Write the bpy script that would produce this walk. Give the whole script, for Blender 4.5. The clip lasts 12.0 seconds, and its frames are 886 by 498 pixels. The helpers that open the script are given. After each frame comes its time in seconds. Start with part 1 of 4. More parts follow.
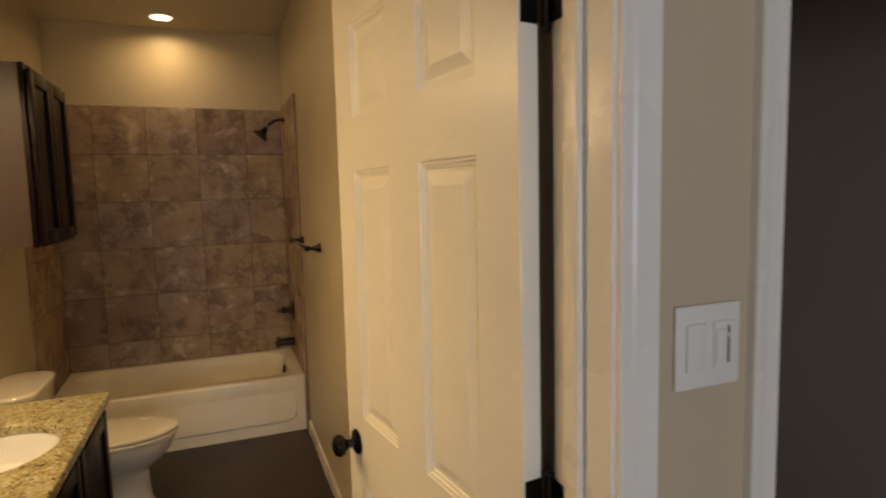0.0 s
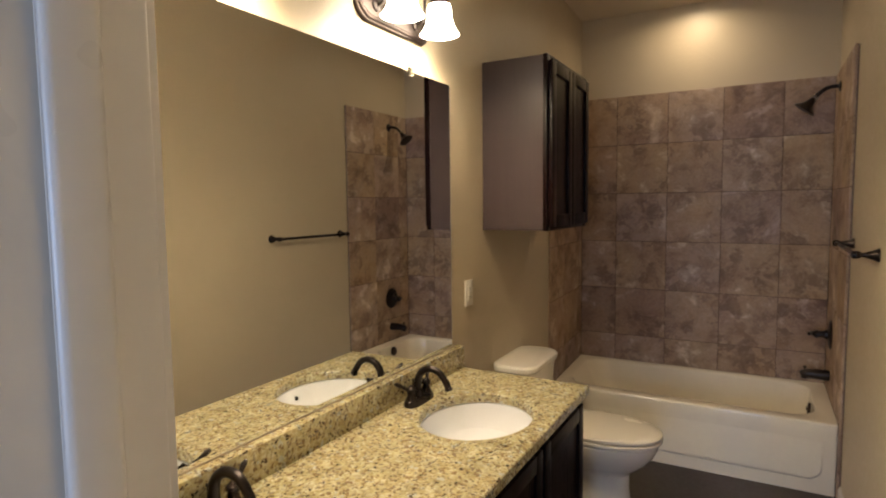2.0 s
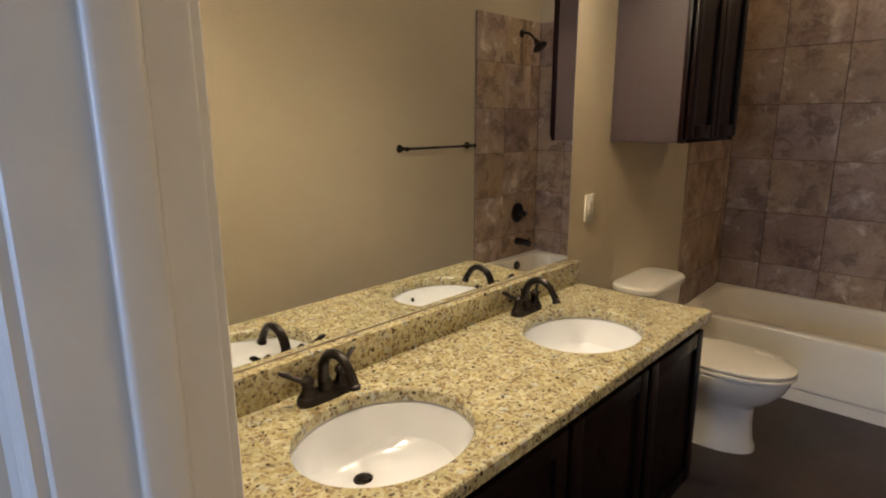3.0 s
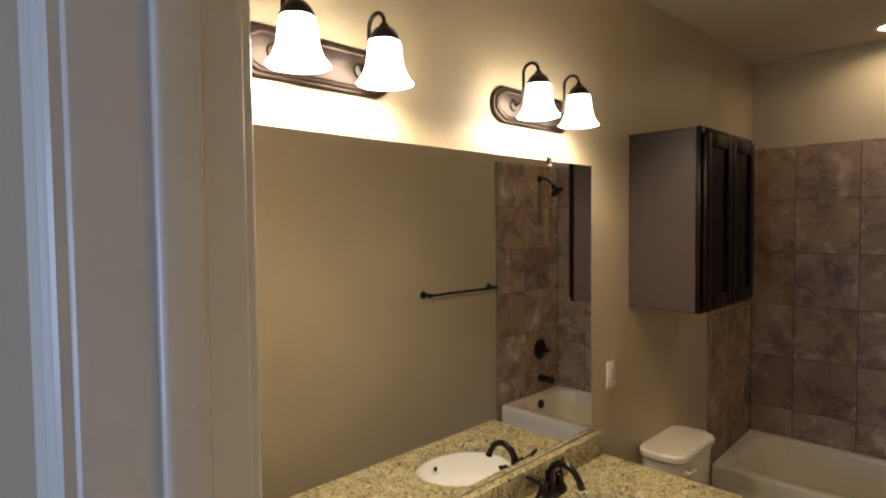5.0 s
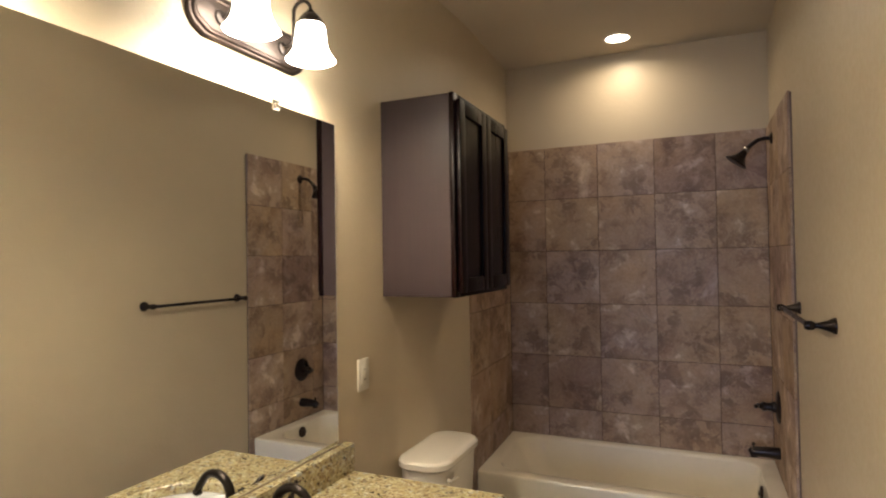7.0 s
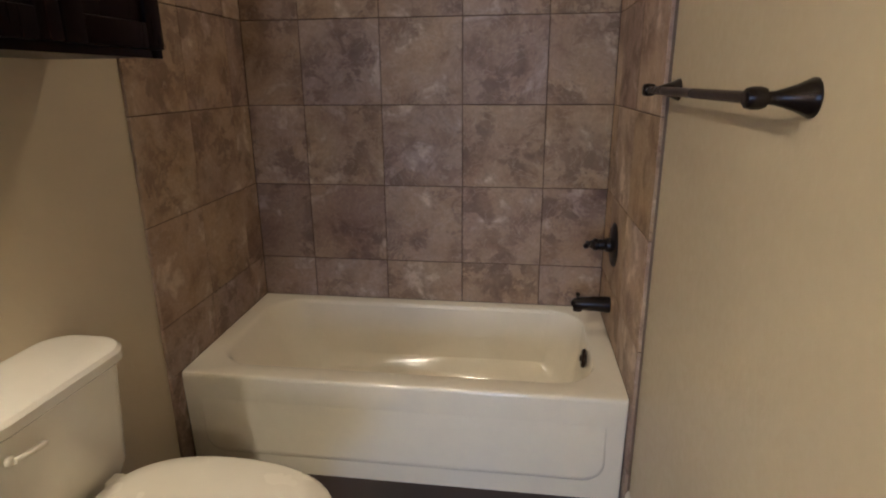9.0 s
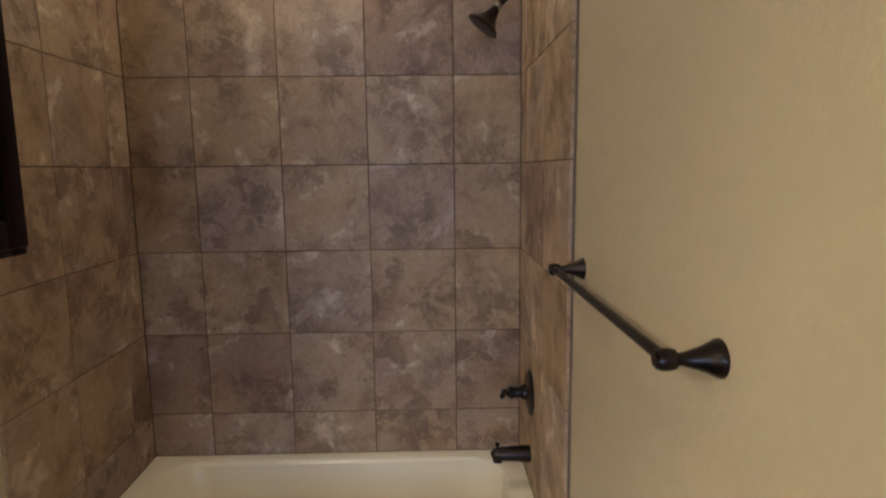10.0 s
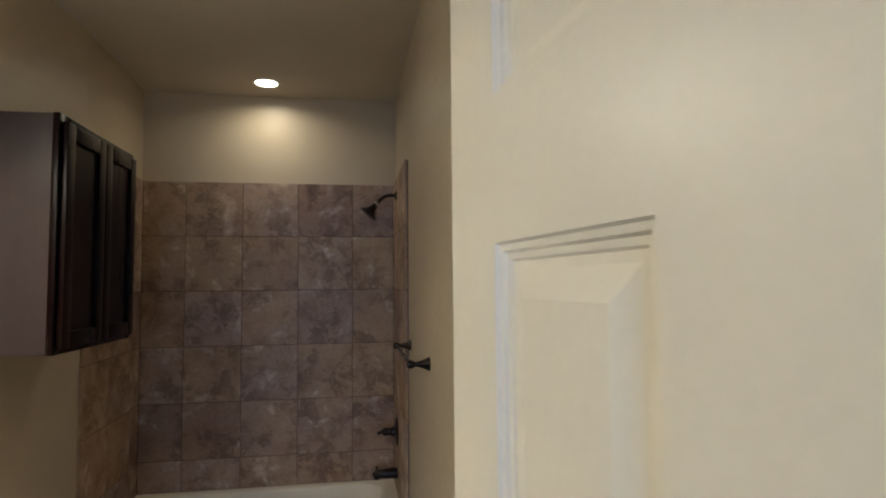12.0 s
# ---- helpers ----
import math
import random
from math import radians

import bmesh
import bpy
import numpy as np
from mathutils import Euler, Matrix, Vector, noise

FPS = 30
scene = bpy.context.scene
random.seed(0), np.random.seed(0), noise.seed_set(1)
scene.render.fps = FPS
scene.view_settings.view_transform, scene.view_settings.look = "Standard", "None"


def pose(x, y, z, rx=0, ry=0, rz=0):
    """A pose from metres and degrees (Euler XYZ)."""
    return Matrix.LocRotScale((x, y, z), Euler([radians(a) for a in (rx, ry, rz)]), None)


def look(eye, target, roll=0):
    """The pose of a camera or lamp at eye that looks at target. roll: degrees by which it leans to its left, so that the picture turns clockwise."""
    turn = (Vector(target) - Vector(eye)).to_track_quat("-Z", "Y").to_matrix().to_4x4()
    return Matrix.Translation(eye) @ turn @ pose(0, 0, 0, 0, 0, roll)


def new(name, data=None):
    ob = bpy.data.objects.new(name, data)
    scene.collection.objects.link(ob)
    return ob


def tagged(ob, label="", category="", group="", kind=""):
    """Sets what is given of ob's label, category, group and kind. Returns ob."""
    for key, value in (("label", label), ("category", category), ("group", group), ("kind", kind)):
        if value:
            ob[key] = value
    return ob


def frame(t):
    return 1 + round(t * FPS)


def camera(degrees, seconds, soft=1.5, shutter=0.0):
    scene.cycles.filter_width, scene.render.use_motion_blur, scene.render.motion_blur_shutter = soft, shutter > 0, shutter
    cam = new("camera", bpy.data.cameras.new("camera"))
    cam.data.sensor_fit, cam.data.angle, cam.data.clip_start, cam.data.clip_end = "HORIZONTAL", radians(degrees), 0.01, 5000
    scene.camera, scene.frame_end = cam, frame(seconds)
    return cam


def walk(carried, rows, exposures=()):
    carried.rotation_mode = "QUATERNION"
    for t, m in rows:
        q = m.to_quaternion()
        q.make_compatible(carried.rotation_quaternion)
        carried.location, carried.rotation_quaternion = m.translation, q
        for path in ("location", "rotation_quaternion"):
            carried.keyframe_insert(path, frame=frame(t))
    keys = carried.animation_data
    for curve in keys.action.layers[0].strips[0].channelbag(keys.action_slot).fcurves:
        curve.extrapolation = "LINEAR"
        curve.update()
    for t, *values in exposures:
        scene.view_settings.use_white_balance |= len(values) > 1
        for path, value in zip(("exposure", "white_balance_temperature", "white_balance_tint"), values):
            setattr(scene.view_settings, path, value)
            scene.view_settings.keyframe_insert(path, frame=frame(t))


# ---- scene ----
# ---- camera and walk ----
cam = camera(75.8, 12.0, soft=2.0, shutter=0.15)
PATH = [
    (0, (0.095, -0.268, 1.559), (0.812, 1.584, 1.368), -1.4),
    (0.5, (0.124, -0.037, 1.539), (0.303, 1.95, 1.41), -1.1),
    (1, (0.082, 0.077, 1.515), (-0.174, 2.057, 1.398), -0.9),
    (1.5, (0.104, 0.133, 1.519), (-0.506, 2.033, 1.39), -0.8),
    (2, (0.197, 0.182, 1.498), (-0.779, 1.92, 1.341), -0.7),
    (2.5, (0.265, 0.208, 1.447), (-0.977, 1.758, 1.217), -0.5),
    (2.7, (0.259, 0.23, 1.448), (-1.042, 1.716, 1.129), -0.4),
    (4.3, (0.261, 0.262, 1.620), (-1.110, 1.603, 1.038), -0.3),
    (4.5, (0.268, 0.253, 1.637), (-1.122, 1.617, 1.196), -0.2),
    (5, (0.284, 0.219, 1.752), (-1.138, 1.623, 1.669), -0.6),
    (5.5, (0.291, 0.238, 1.73), (-1.112, 1.659, 1.82), -0.8),
    (6, (0.264, 0.339, 1.679), (-1.035, 1.857, 1.767), -0.7),
    (6.5, (0.203, 0.439, 1.644), (-0.863, 2.13, 1.712), -0.4),
    (7, (0.182, 0.655, 1.519), (-0.63, 2.483, 1.554), -0.9),
    (7.5, (0.177, 1.044, 1.441), (-0.498, 2.92, 1.282), -0.8),
    (7.7, (0.17, 1.189, 1.392), (-0.448, 3.076, 1.148), -0.5),
    (9.3, (0.207, 2.048, 1.317), (0.057, 3.956, 0.737), -0.8),
    (9.5, (0.194, 2.085, 1.344), (0.126, 4.01, 0.807), -1.0),
    (10, (0.208, 2.06, 1.536), (0.244, 4.039, 1.259), -0.7),
    (10.5, (0.195, 1.905, 1.622), (0.307, 3.896, 1.691), -0.8),
    (11, (0.19, 1.517, 1.593), (0.323, 3.509, 1.708), -0.7),
    (11.5, (0.217, 1.057, 1.598), (0.382, 3.047, 1.720), -0.8),
    (12, (0.282, 0.648, 1.587), (0.604, 2.619, 1.710), -0.5),
]
EXPOSURES = [
    (0, -0.50, 10000, 13), (0.5, -0.53, 9300, 13), (1.0, -0.25, 7500, 12), (2.0, -0.10, 6500, 11), (2.7, -0.13, 6200, 11), (4.5, -0.28, 6500, 11),
    (5.5, -0.68, 6500, 12), (6.0, -0.71, 6300, 12), (6.5, -0.38, 6050, 12), (7.0, 0.14, 6050, 11), (7.7, 0.27, 6000, 10),
    (9.5, 0.31, 5600, 8), (10.5, 0.36, 5850, 3), (11.5, -0.01, 5800, 4), (12, -0.53, 5450, 5),
]
walk(cam, [(t, look(eye, target, roll)) for t, eye, target, roll in PATH], EXPOSURES)

# ---- plan, in metres ----
XL, XR = -0.957, 0.572          # vanity wall, towel bar wall
XT = -0.957                     # tiled wall at the head of the tub
YF, YO = 0.455, 0.317           # door wall: inside face, outside face
YB = 4.300                      # wall behind the tub
CEIL = 2.775
TILE_T = 0.010                  # tile thickness, and how far it stands proud of the plaster
SKEW, TILE_YL = 2.25, 3.478      # the tiled wall at the head of the tub runs out of square; its front edge
TILE_R = 0.017                  # the same with its backer board, on the shower side
PITCH = 0.333                   # tile and joint
TOP = 2.223                     # top edge of the tiling
TILE_Y = 3.500                  # front edge of the tiling
JL, JR = -0.203, 0.549          # door opening
HEAD = 2.078
CLOSET = 0.838                  # edge of the closet opening beside it
RIM = 0.377

# ---- world, daylight, lamps ----
world = bpy.data.worlds.new("world")
scene.world = world
world.use_nodes = True
wn = world.node_tree
sky = wn.nodes.new("ShaderNodeTexSky")
sky.sky_type, sky.sun_disc, sky.sun_elevation, sky.sun_rotation = "NISHITA", False, radians(40), radians(60)
wn.links.new(sky.outputs[0], wn.nodes["Background"].inputs[0])
wn.nodes["Background"].inputs[1].default_value = 0.1

WARM = (1.0, 0.785, 0.52)


def lamp(name, kind, m, power, colour, **kw):
    data = bpy.data.lights.new(name, kind)
    data.energy, data.color = power, colour
    if kind == "AREA":
        data.shape = kw.get("shape", "RECTANGLE")
        data.size = kw["size"]
        if "size_y" in kw:
            data.size_y = kw["size_y"]
        data.spread = kw.get("spread", math.pi)
    else:
        data.shadow_soft_size = kw.get("radius", 0.03)
    ob = new(name, data)
    ob.matrix_world = m
    return ob


# daylight in the bedroom window, facing the bathroom door
lamp("window_light", "AREA", look((0.0, -3.33, 1.5), (0.1, 0.0, 1.3)), 96, (0.45, 0.62, 1.0), size=2.0, size_y=1.5)
# recessed lamp over the tub
CAN = (-0.205, 4.045)
lamp("can_light", "AREA", look((CAN[0], CAN[1], CEIL - 0.012), (CAN[0], CAN[1], 0)), 3.6, WARM, size=0.12, shape="DISK", spread=radians(160))
SHADES = [0.884, 1.127, 1.772, 2.015]       # along the vanity wall
SHADE_X, SHADE_Z = -0.835, 2.088
for yy in SHADES:
    lamp("bulb_light", "POINT", pose(SHADE_X, yy, SHADE_Z + 0.05), 14.5, WARM, radius=0.028)


# ---- materials ----
def mat(name):
    m = bpy.data.materials.new(name)
    m.use_nodes = True
    nt = m.node_tree
    return m, nt, nt.nodes["Principled BSDF"]


def node(nt, kind, **kw):
    n = nt.nodes.new(kind)
    for k, v in kw.items():
        n.inputs[k].default_value = v
    return n


def coords(nt, rand=False):
    tc = nt.nodes.new("ShaderNodeTexCoord")
    if not rand:
        return tc.outputs["Object"]
    info = nt.nodes.new("ShaderNodeObjectInfo")
    mul = nt.nodes.new("ShaderNodeVectorMath")
    mul.operation = "SCALE"
    mul.inputs[0].default_value = (37.0, 19.0, 53.0)
    nt.links.new(info.outputs["Random"], mul.inputs["Scale"])
    add = nt.nodes.new("ShaderNodeVectorMath")
    nt.links.new(tc.outputs["Object"], add.inputs[0])
    nt.links.new(mul.outputs[0], add.inputs[1])
    return add.outputs[0]


def ramp(nt, fac, stops):
    r = nt.nodes.new("ShaderNodeValToRGB")
    el = r.color_ramp.elements
    while len(el) < len(stops):
        el.new(0.5)
    for e, (p, c) in zip(el, stops):
        e.position, e.color = p, (*c, 1)
    nt.links.new(fac, r.inputs[0])
    return r.outputs[0]


def noise_tex(nt, vec, scale, detail=4.0, rough=0.55, distort=0.0):
    n = node(nt, "ShaderNodeTexNoise", Scale=scale, Detail=detail, Roughness=rough, Distortion=distort)
    nt.links.new(vec, n.inputs["Vector"])
    return n.outputs["Fac"]


def mix(nt, a, b, fac, mode="MIX"):
    m = nt.nodes.new("ShaderNodeMix")
    m.data_type, m.blend_type = "RGBA", mode
    for sock, v in ((m.inputs[0], fac), (m.inputs[6], a), (m.inputs[7], b)):
        if isinstance(v, (int, float)):
            sock.default_value = v
        elif isinstance(v, tuple):
            sock.default_value = (*v, 1)
        else:
            nt.links.new(v, sock)
    return m.outputs[2]


def bump(nt, bsdf, height, strength, distance):
    b = node(nt, "ShaderNodeBump", Strength=strength, Distance=distance)
    nt.links.new(height, b.inputs["Height"])
    nt.links.new(b.outputs[0], bsdf.inputs["Normal"])


def plain(name, colour, rough, metal=0.0, vary=0.12, grain=40.0, relief=0.0, coat=0.0, rough_vary=0.08):
    """Paint, plastic, porcelain or metal with faint mottling at two scales."""
    m, nt, b = mat(name)
    v = coords(nt)
    n1, n2 = noise_tex(nt, v, 3.0), noise_tex(nt, v, grain)
    dark = tuple(c * (1 - vary) for c in colour)
    light = tuple(min(1.0, c * (1 + vary * 0.6)) for c in colour)
    c1 = ramp(nt, n1, [(0.3, dark), (0.7, light)])
    c2 = ramp(nt, n2, [(0.3, dark), (0.7, light)])
    nt.links.new(mix(nt, c1, c2, 0.4), b.inputs["Base Color"])
    r = ramp(nt, n1, [(0.3, (rough - rough_vary,) * 3), (0.7, (rough + rough_vary,) * 3)])
    nt.links.new(r, b.inputs["Roughness"])
    b.inputs["Metallic"].default_value = metal
    b.inputs["Coat Weight"].default_value = coat
    b.inputs["Coat Roughness"].default_value = 0.08
    if relief:
        bump(nt, b, n2, 0.5, relief)
    return m


def paint_mat(name, colour, rough, relief):
    """Rolled wall paint over orange-peel plaster."""
    m, nt, b = mat(name)
    v = coords(nt)
    peel, broad = noise_tex(nt, v, 55.0, 3.0), noise_tex(nt, v, 1.6, 5.0)
    dark = tuple(c * 0.93 for c in colour)
    nt.links.new(ramp(nt, broad, [(0.3, dark), (0.7, colour)]), b.inputs["Base Color"])
    nt.links.new(ramp(nt, peel, [(0.35, (rough - 0.06,) * 3), (0.65, (rough + 0.08,) * 3)]), b.inputs["Roughness"])
    bump(nt, b, peel, 0.35, relief)
    return m


WALL = paint_mat("tan_wall_paint", (0.555, 0.475, 0.345), 0.42, 0.003)
CEILING = paint_mat("ceiling_paint", (0.60, 0.53, 0.42), 0.7, 0.004)
# grey of the dim walls past the casing: their shade is in the colour
SHADED_GREY = paint_mat("shaded_grey_paint", (0.34, 0.27, 0.22), 0.6, 0.002)
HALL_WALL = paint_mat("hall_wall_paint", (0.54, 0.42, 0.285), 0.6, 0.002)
TRIM = plain("white_trim_paint", (0.79, 0.735, 0.65), 0.29, vary=0.04, grain=25, relief=0.0003)
DOOR_PAINT = plain("white_door_paint", (0.82, 0.77, 0.655), 0.36, vary=0.04, grain=90, relief=0.0004)
BRONZE = plain("oil_rubbed_bronze", (0.035, 0.028, 0.026), 0.30, metal=0.75, vary=0.4, grain=60)
RIM_BRONZE = plain("dark_bronze_rim", (0.055, 0.038, 0.032), 0.36, metal=0.7, vary=0.3, grain=50)
PLATE_BRONZE = plain("brushed_bronze_plate", (0.075, 0.058, 0.052), 0.42, metal=0.7, vary=0.25, grain=50)
CHROME = plain("worn_nickel", (0.45, 0.43, 0.40), 0.25, metal=1.0, vary=0.1)
PORCELAIN = plain("white_porcelain", (0.80, 0.76, 0.68), 0.14, vary=0.03, coat=0.5, rough_vary=0.04)
SINK_WHITE = plain("white_vitreous_china", (0.84, 0.86, 0.90), 0.12, vary=0.02, coat=0.5, rough_vary=0.03)
TUB_WHITE = plain("white_enamel", (0.84, 0.78, 0.655), 0.13, vary=0.04, coat=0.1, rough_vary=0.03)
SEAT_WHITE = plain("bone_plastic", (0.78, 0.73, 0.63), 0.25, vary=0.03)
PLASTIC = plain("white_switch_plastic", (0.74, 0.70, 0.62), 0.3, vary=0.03)
DULL_CHANNEL = plain("dull_channel", (0.42, 0.36, 0.27), 0.4, metal=0.4, vary=0.2)
DARK_GAP = plain("dark_void", (0.01, 0.009, 0.008), 0.8)
GROUT = plain("brown_grout", (0.105, 0.068, 0.048), 0.9, vary=0.25, grain=120, relief=0.0006)
CAULK = plain("brown_caulk", (0.15, 0.105, 0.075), 0.6, vary=0.15)


def wood_mat(name, c0, c1, rough, axis, spec=0.17):
    m, nt, b = mat(name)
    v = coords(nt)
    mp = nt.nodes.new("ShaderNodeMapping")
    s = [55.0, 55.0, 55.0]
    s[axis] = 2.5
    mp.inputs["Scale"].default_value = s
    nt.links.new(v, mp.inputs["Vector"])
    grain = noise_tex(nt, mp.outputs[0], 1.0, 6.0, 0.65, 0.6)
    broad = noise_tex(nt, v, 2.2, 3.0)
    col = ramp(nt, grain, [(0.32, c0), (0.72, c1)])
    nt.links.new(mix(nt, col, ramp(nt, broad, [(0.3, c0), (0.7, c1)]), 0.35), b.inputs["Base Color"])
    nt.links.new(ramp(nt, grain, [(0.3, (rough + 0.08,) * 3), (0.7, (rough - 0.05,) * 3)]), b.inputs["Roughness"])
    b.inputs["Specular IOR Level"].default_value = spec
    bump(nt, b, grain, 0.08, 0.0006)
    return m


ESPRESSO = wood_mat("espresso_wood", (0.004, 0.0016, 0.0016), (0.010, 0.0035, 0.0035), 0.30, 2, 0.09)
# side panels: fainter grain, and the lamps' sheen mixed into a lighter colour
ESPRESSO_LIT_SIDE = wood_mat("espresso_lit_side", (0.042, 0.030, 0.032), (0.051, 0.037, 0.038), 0.34, 2)


def tile_mat():
    """Mottled slate-look porcelain: tan ground, grey-white clouds, ragged brown blotches."""
    m, nt, b = mat("mottled_slate_tile")
    v = coords(nt, rand=True)
    cloud = noise_tex(nt, v, 6.2, 7.0, 0.58, 0.45)
    broad = noise_tex(nt, v, 2.6, 2.0, 0.5, 0.3)
    blot = noise_tex(nt, v, 11.0, 9.0, 0.66, 0.35)
    fine = noise_tex(nt, v, 70.0, 5.0, 0.62, 0.1)
    base = ramp(nt, cloud, [(0.30, (0.255, 0.182, 0.138)), (0.41, (0.370, 0.281, 0.211)), (0.51, (0.440, 0.348, 0.270)), (0.58, (0.405, 0.324, 0.258)), (0.67, (0.66, 0.575, 0.490))])
    cast = ramp(nt, broad, [(0.34, (0.84, 0.79, 0.84)), (0.5, (0.99, 0.97, 0.94)), (0.66, (1.10, 1.05, 0.92))])
    base = mix(nt, base, cast, 0.85, "MULTIPLY")
    col = mix(nt, base, ramp(nt, fine, [(0.35, (0.85, 0.84, 0.83)), (0.65, (1.08, 1.07, 1.06))]), 0.8, "MULTIPLY")
    # brown blotches, thick in some parts of a tile and missing in others
    where = ramp(nt, noise_tex(nt, v, 4.6, 3.0, 0.5, 0.4), [(0.43, (0, 0, 0)), (0.59, (0.68, 0.68, 0.68))])
    smudge = ramp(nt, blot, [(0.46, (0, 0, 0)), (0.54, (1, 1, 1))])
    both = mix(nt, where, smudge, 1.0, "MULTIPLY")
    col = mix(nt, col, (0.160, 0.110, 0.088), both)
    # thin pale veining inside the cloudy parts
    vein = ramp(nt, noise_tex(nt, v, 9.0, 6.0, 0.6, 1.2), [(0.485, (0, 0, 0)), (0.50, (0.32, 0.32, 0.32)), (0.515, (0, 0, 0))])
    col = mix(nt, col, (0.62, 0.54, 0.46), vein)
    info = nt.nodes.new("ShaderNodeObjectInfo")
    tone = ramp(nt, info.outputs["Random"], [(0.0, (0.78, 0.71, 0.70)), (0.25, (1.00, 0.98, 1.02)), (0.5, (1.05, 0.99, 0.84)), (0.75, (0.90, 0.83, 0.78)), (1.0, (1.22, 1.20, 1.18))])
    col = mix(nt, col, tone, 1.0, "MULTIPLY")
    col = mix(nt, col, (0.92, 0.925, 0.955), 1.0, "MULTIPLY")
    nt.links.new(col, b.inputs["Base Color"])
    b.inputs["Specular IOR Level"].default_value = 0.32
    nt.links.new(ramp(nt, blot, [(0.3, (0.46,) * 3), (0.7, (0.60,) * 3)]), b.inputs["Roughness"])
    bump(nt, b, cloud, 0.35, 0.003)
    return m


TILE = tile_mat()


def granite_mat():
    """Yellow-cream granite with brown, grey and black flecks."""
    m, nt, b = mat("yellow_granite")
    v = coords(nt)
    warp = node(nt, "ShaderNodeTexNoise", Scale=30.0, Detail=3.0)
    nt.links.new(v, warp.inputs["Vector"])
    sc = nt.nodes.new("ShaderNodeVectorMath")
    sc.operation = "MULTIPLY_ADD"
    sc.inputs[1].default_value = (0.034, 0.034, 0.034)
    nt.links.new(warp.outputs["Color"], sc.inputs[0])
    nt.links.new(v, sc.inputs[2])

    def cells(scale):
        vo = node(nt, "ShaderNodeTexVoronoi", Scale=scale)
        nt.links.new(sc.outputs[0], vo.inputs["Vector"])
        sep = nt.nodes.new("ShaderNodeSeparateColor")
        nt.links.new(vo.outputs["Color"], sep.inputs[0])
        return sep.outputs
    big, small = cells(62.0), cells(135.0)
    c1 = ramp(nt, big[0], [(0.0, (0.56, 0.46, 0.24)), (0.22, (0.68, 0.60, 0.36)), (0.45, (0.60, 0.51, 0.28)), (0.62, (0.75, 0.69, 0.49)), (0.80, (0.50, 0.39, 0.20)), (0.93, (0.42, 0.35, 0.25))])
    c2 = ramp(nt, small[1], [(0.0, (0.30, 0.21, 0.12)), (0.10, (0.48, 0.38, 0.21)), (0.26, (0.68, 0.60, 0.37)), (0.60, (0.78, 0.72, 0.53)), (0.88, (0.52, 0.41, 0.21))])
    for r_ in (c1.node, c2.node):
        r_.color_ramp.interpolation = "CONSTANT"
    col = mix(nt, c1, c2, 0.5)
    def flecks(scale, keep, jag):
        """Scattered angular grains: the inner parts of a few cells."""
        vo = node(nt, "ShaderNodeTexVoronoi", Scale=scale, Randomness=1.0)
        nt.links.new(sc.outputs[0], vo.inputs["Vector"])
        sep = nt.nodes.new("ShaderNodeSeparateColor")
        nt.links.new(vo.outputs["Color"], sep.inputs[0])
        pick = ramp(nt, sep.outputs[2], [(keep, (1, 1, 1)), (keep + 0.01, (0, 0, 0))])
        core = ramp(nt, vo.outputs["Distance"], [(jag, (1, 1, 1)), (jag + 0.12, (0, 0, 0))])
        return mix(nt, pick, core, 1.0, "MULTIPLY")
    col = mix(nt, col, (0.62, 0.62, 0.56), flecks(48.0, 0.12, 0.42))
    col = mix(nt, col, (0.31, 0.215, 0.120), flecks(95.0, 0.26, 0.46))
    col = mix(nt, col, (0.33, 0.27, 0.20), flecks(120.0, 0.14, 0.5))
    col = mix(nt, col, (0.075, 0.052, 0.038), flecks(100.0, 0.085, 0.42))
    cloud = noise_tex(nt, v, 14.0, 5.0)
    col = mix(nt, col, ramp(nt, cloud, [(0.35, (0.58, 0.60, 0.57)), (0.65, (0.83, 0.86, 0.85))]), 0.9, "MULTIPLY")
    nt.links.new(col, b.inputs["Base Color"])
    b.inputs["Roughness"].default_value = 0.2
    nt.links.new(ramp(nt, small[2], [(0.0, (0.14,) * 3), (1.0, (0.28,) * 3)]), b.inputs["Roughness"])
    return m


GRANITE = granite_mat()


def floor_mat():
    m, nt, b = mat("dark_brown_floor")
    v = coords(nt)
    n1, n2 = noise_tex(nt, v, 2.5, 6.0), noise_tex(nt, v, 38.0, 5.0, 0.65)
    col = ramp(nt, n1, [(0.3, (0.024, 0.015, 0.014)), (0.7, (0.050, 0.032, 0.029))])
    col = mix(nt, col, ramp(nt, n2, [(0.3, (0.7, 0.7, 0.7)), (0.7, (1.2, 1.2, 1.2))]), 0.7, "MULTIPLY")
    nt.links.new(col, b.inputs["Base Color"])
    nt.links.new(ramp(nt, n2, [(0.3, (0.42,) * 3), (0.7, (0.58,) * 3)]), b.inputs["Roughness"])
    bump(nt, b, n2, 0.2, 0.001)
    return m


FLOOR = floor_mat()
CARPET = plain("beige_carpet", (0.33, 0.24, 0.16), 0.95, vary=0.2, grain=260, relief=0.004)


def emit_mat(name, colour, strength, base=(0.9, 0.88, 0.82)):
    m, nt, b = mat(name)
    b.inputs["Base Color"].default_value = (*base, 1)
    b.inputs["Roughness"].default_value = 0.35
    b.inputs["Emission Color"].default_value = (*colour, 1)
    b.inputs["Emission Strength"].default_value = strength
    return m


SHADE_GLASS = emit_mat("lit_frosted_glass", (1.0, 0.87, 0.66), 28.0)
BULB = emit_mat("lit_bulb", (1.0, 0.86, 0.62), 20.0)
LENS = emit_mat("lit_lens", (1.0, 0.86, 0.62), 12.0)


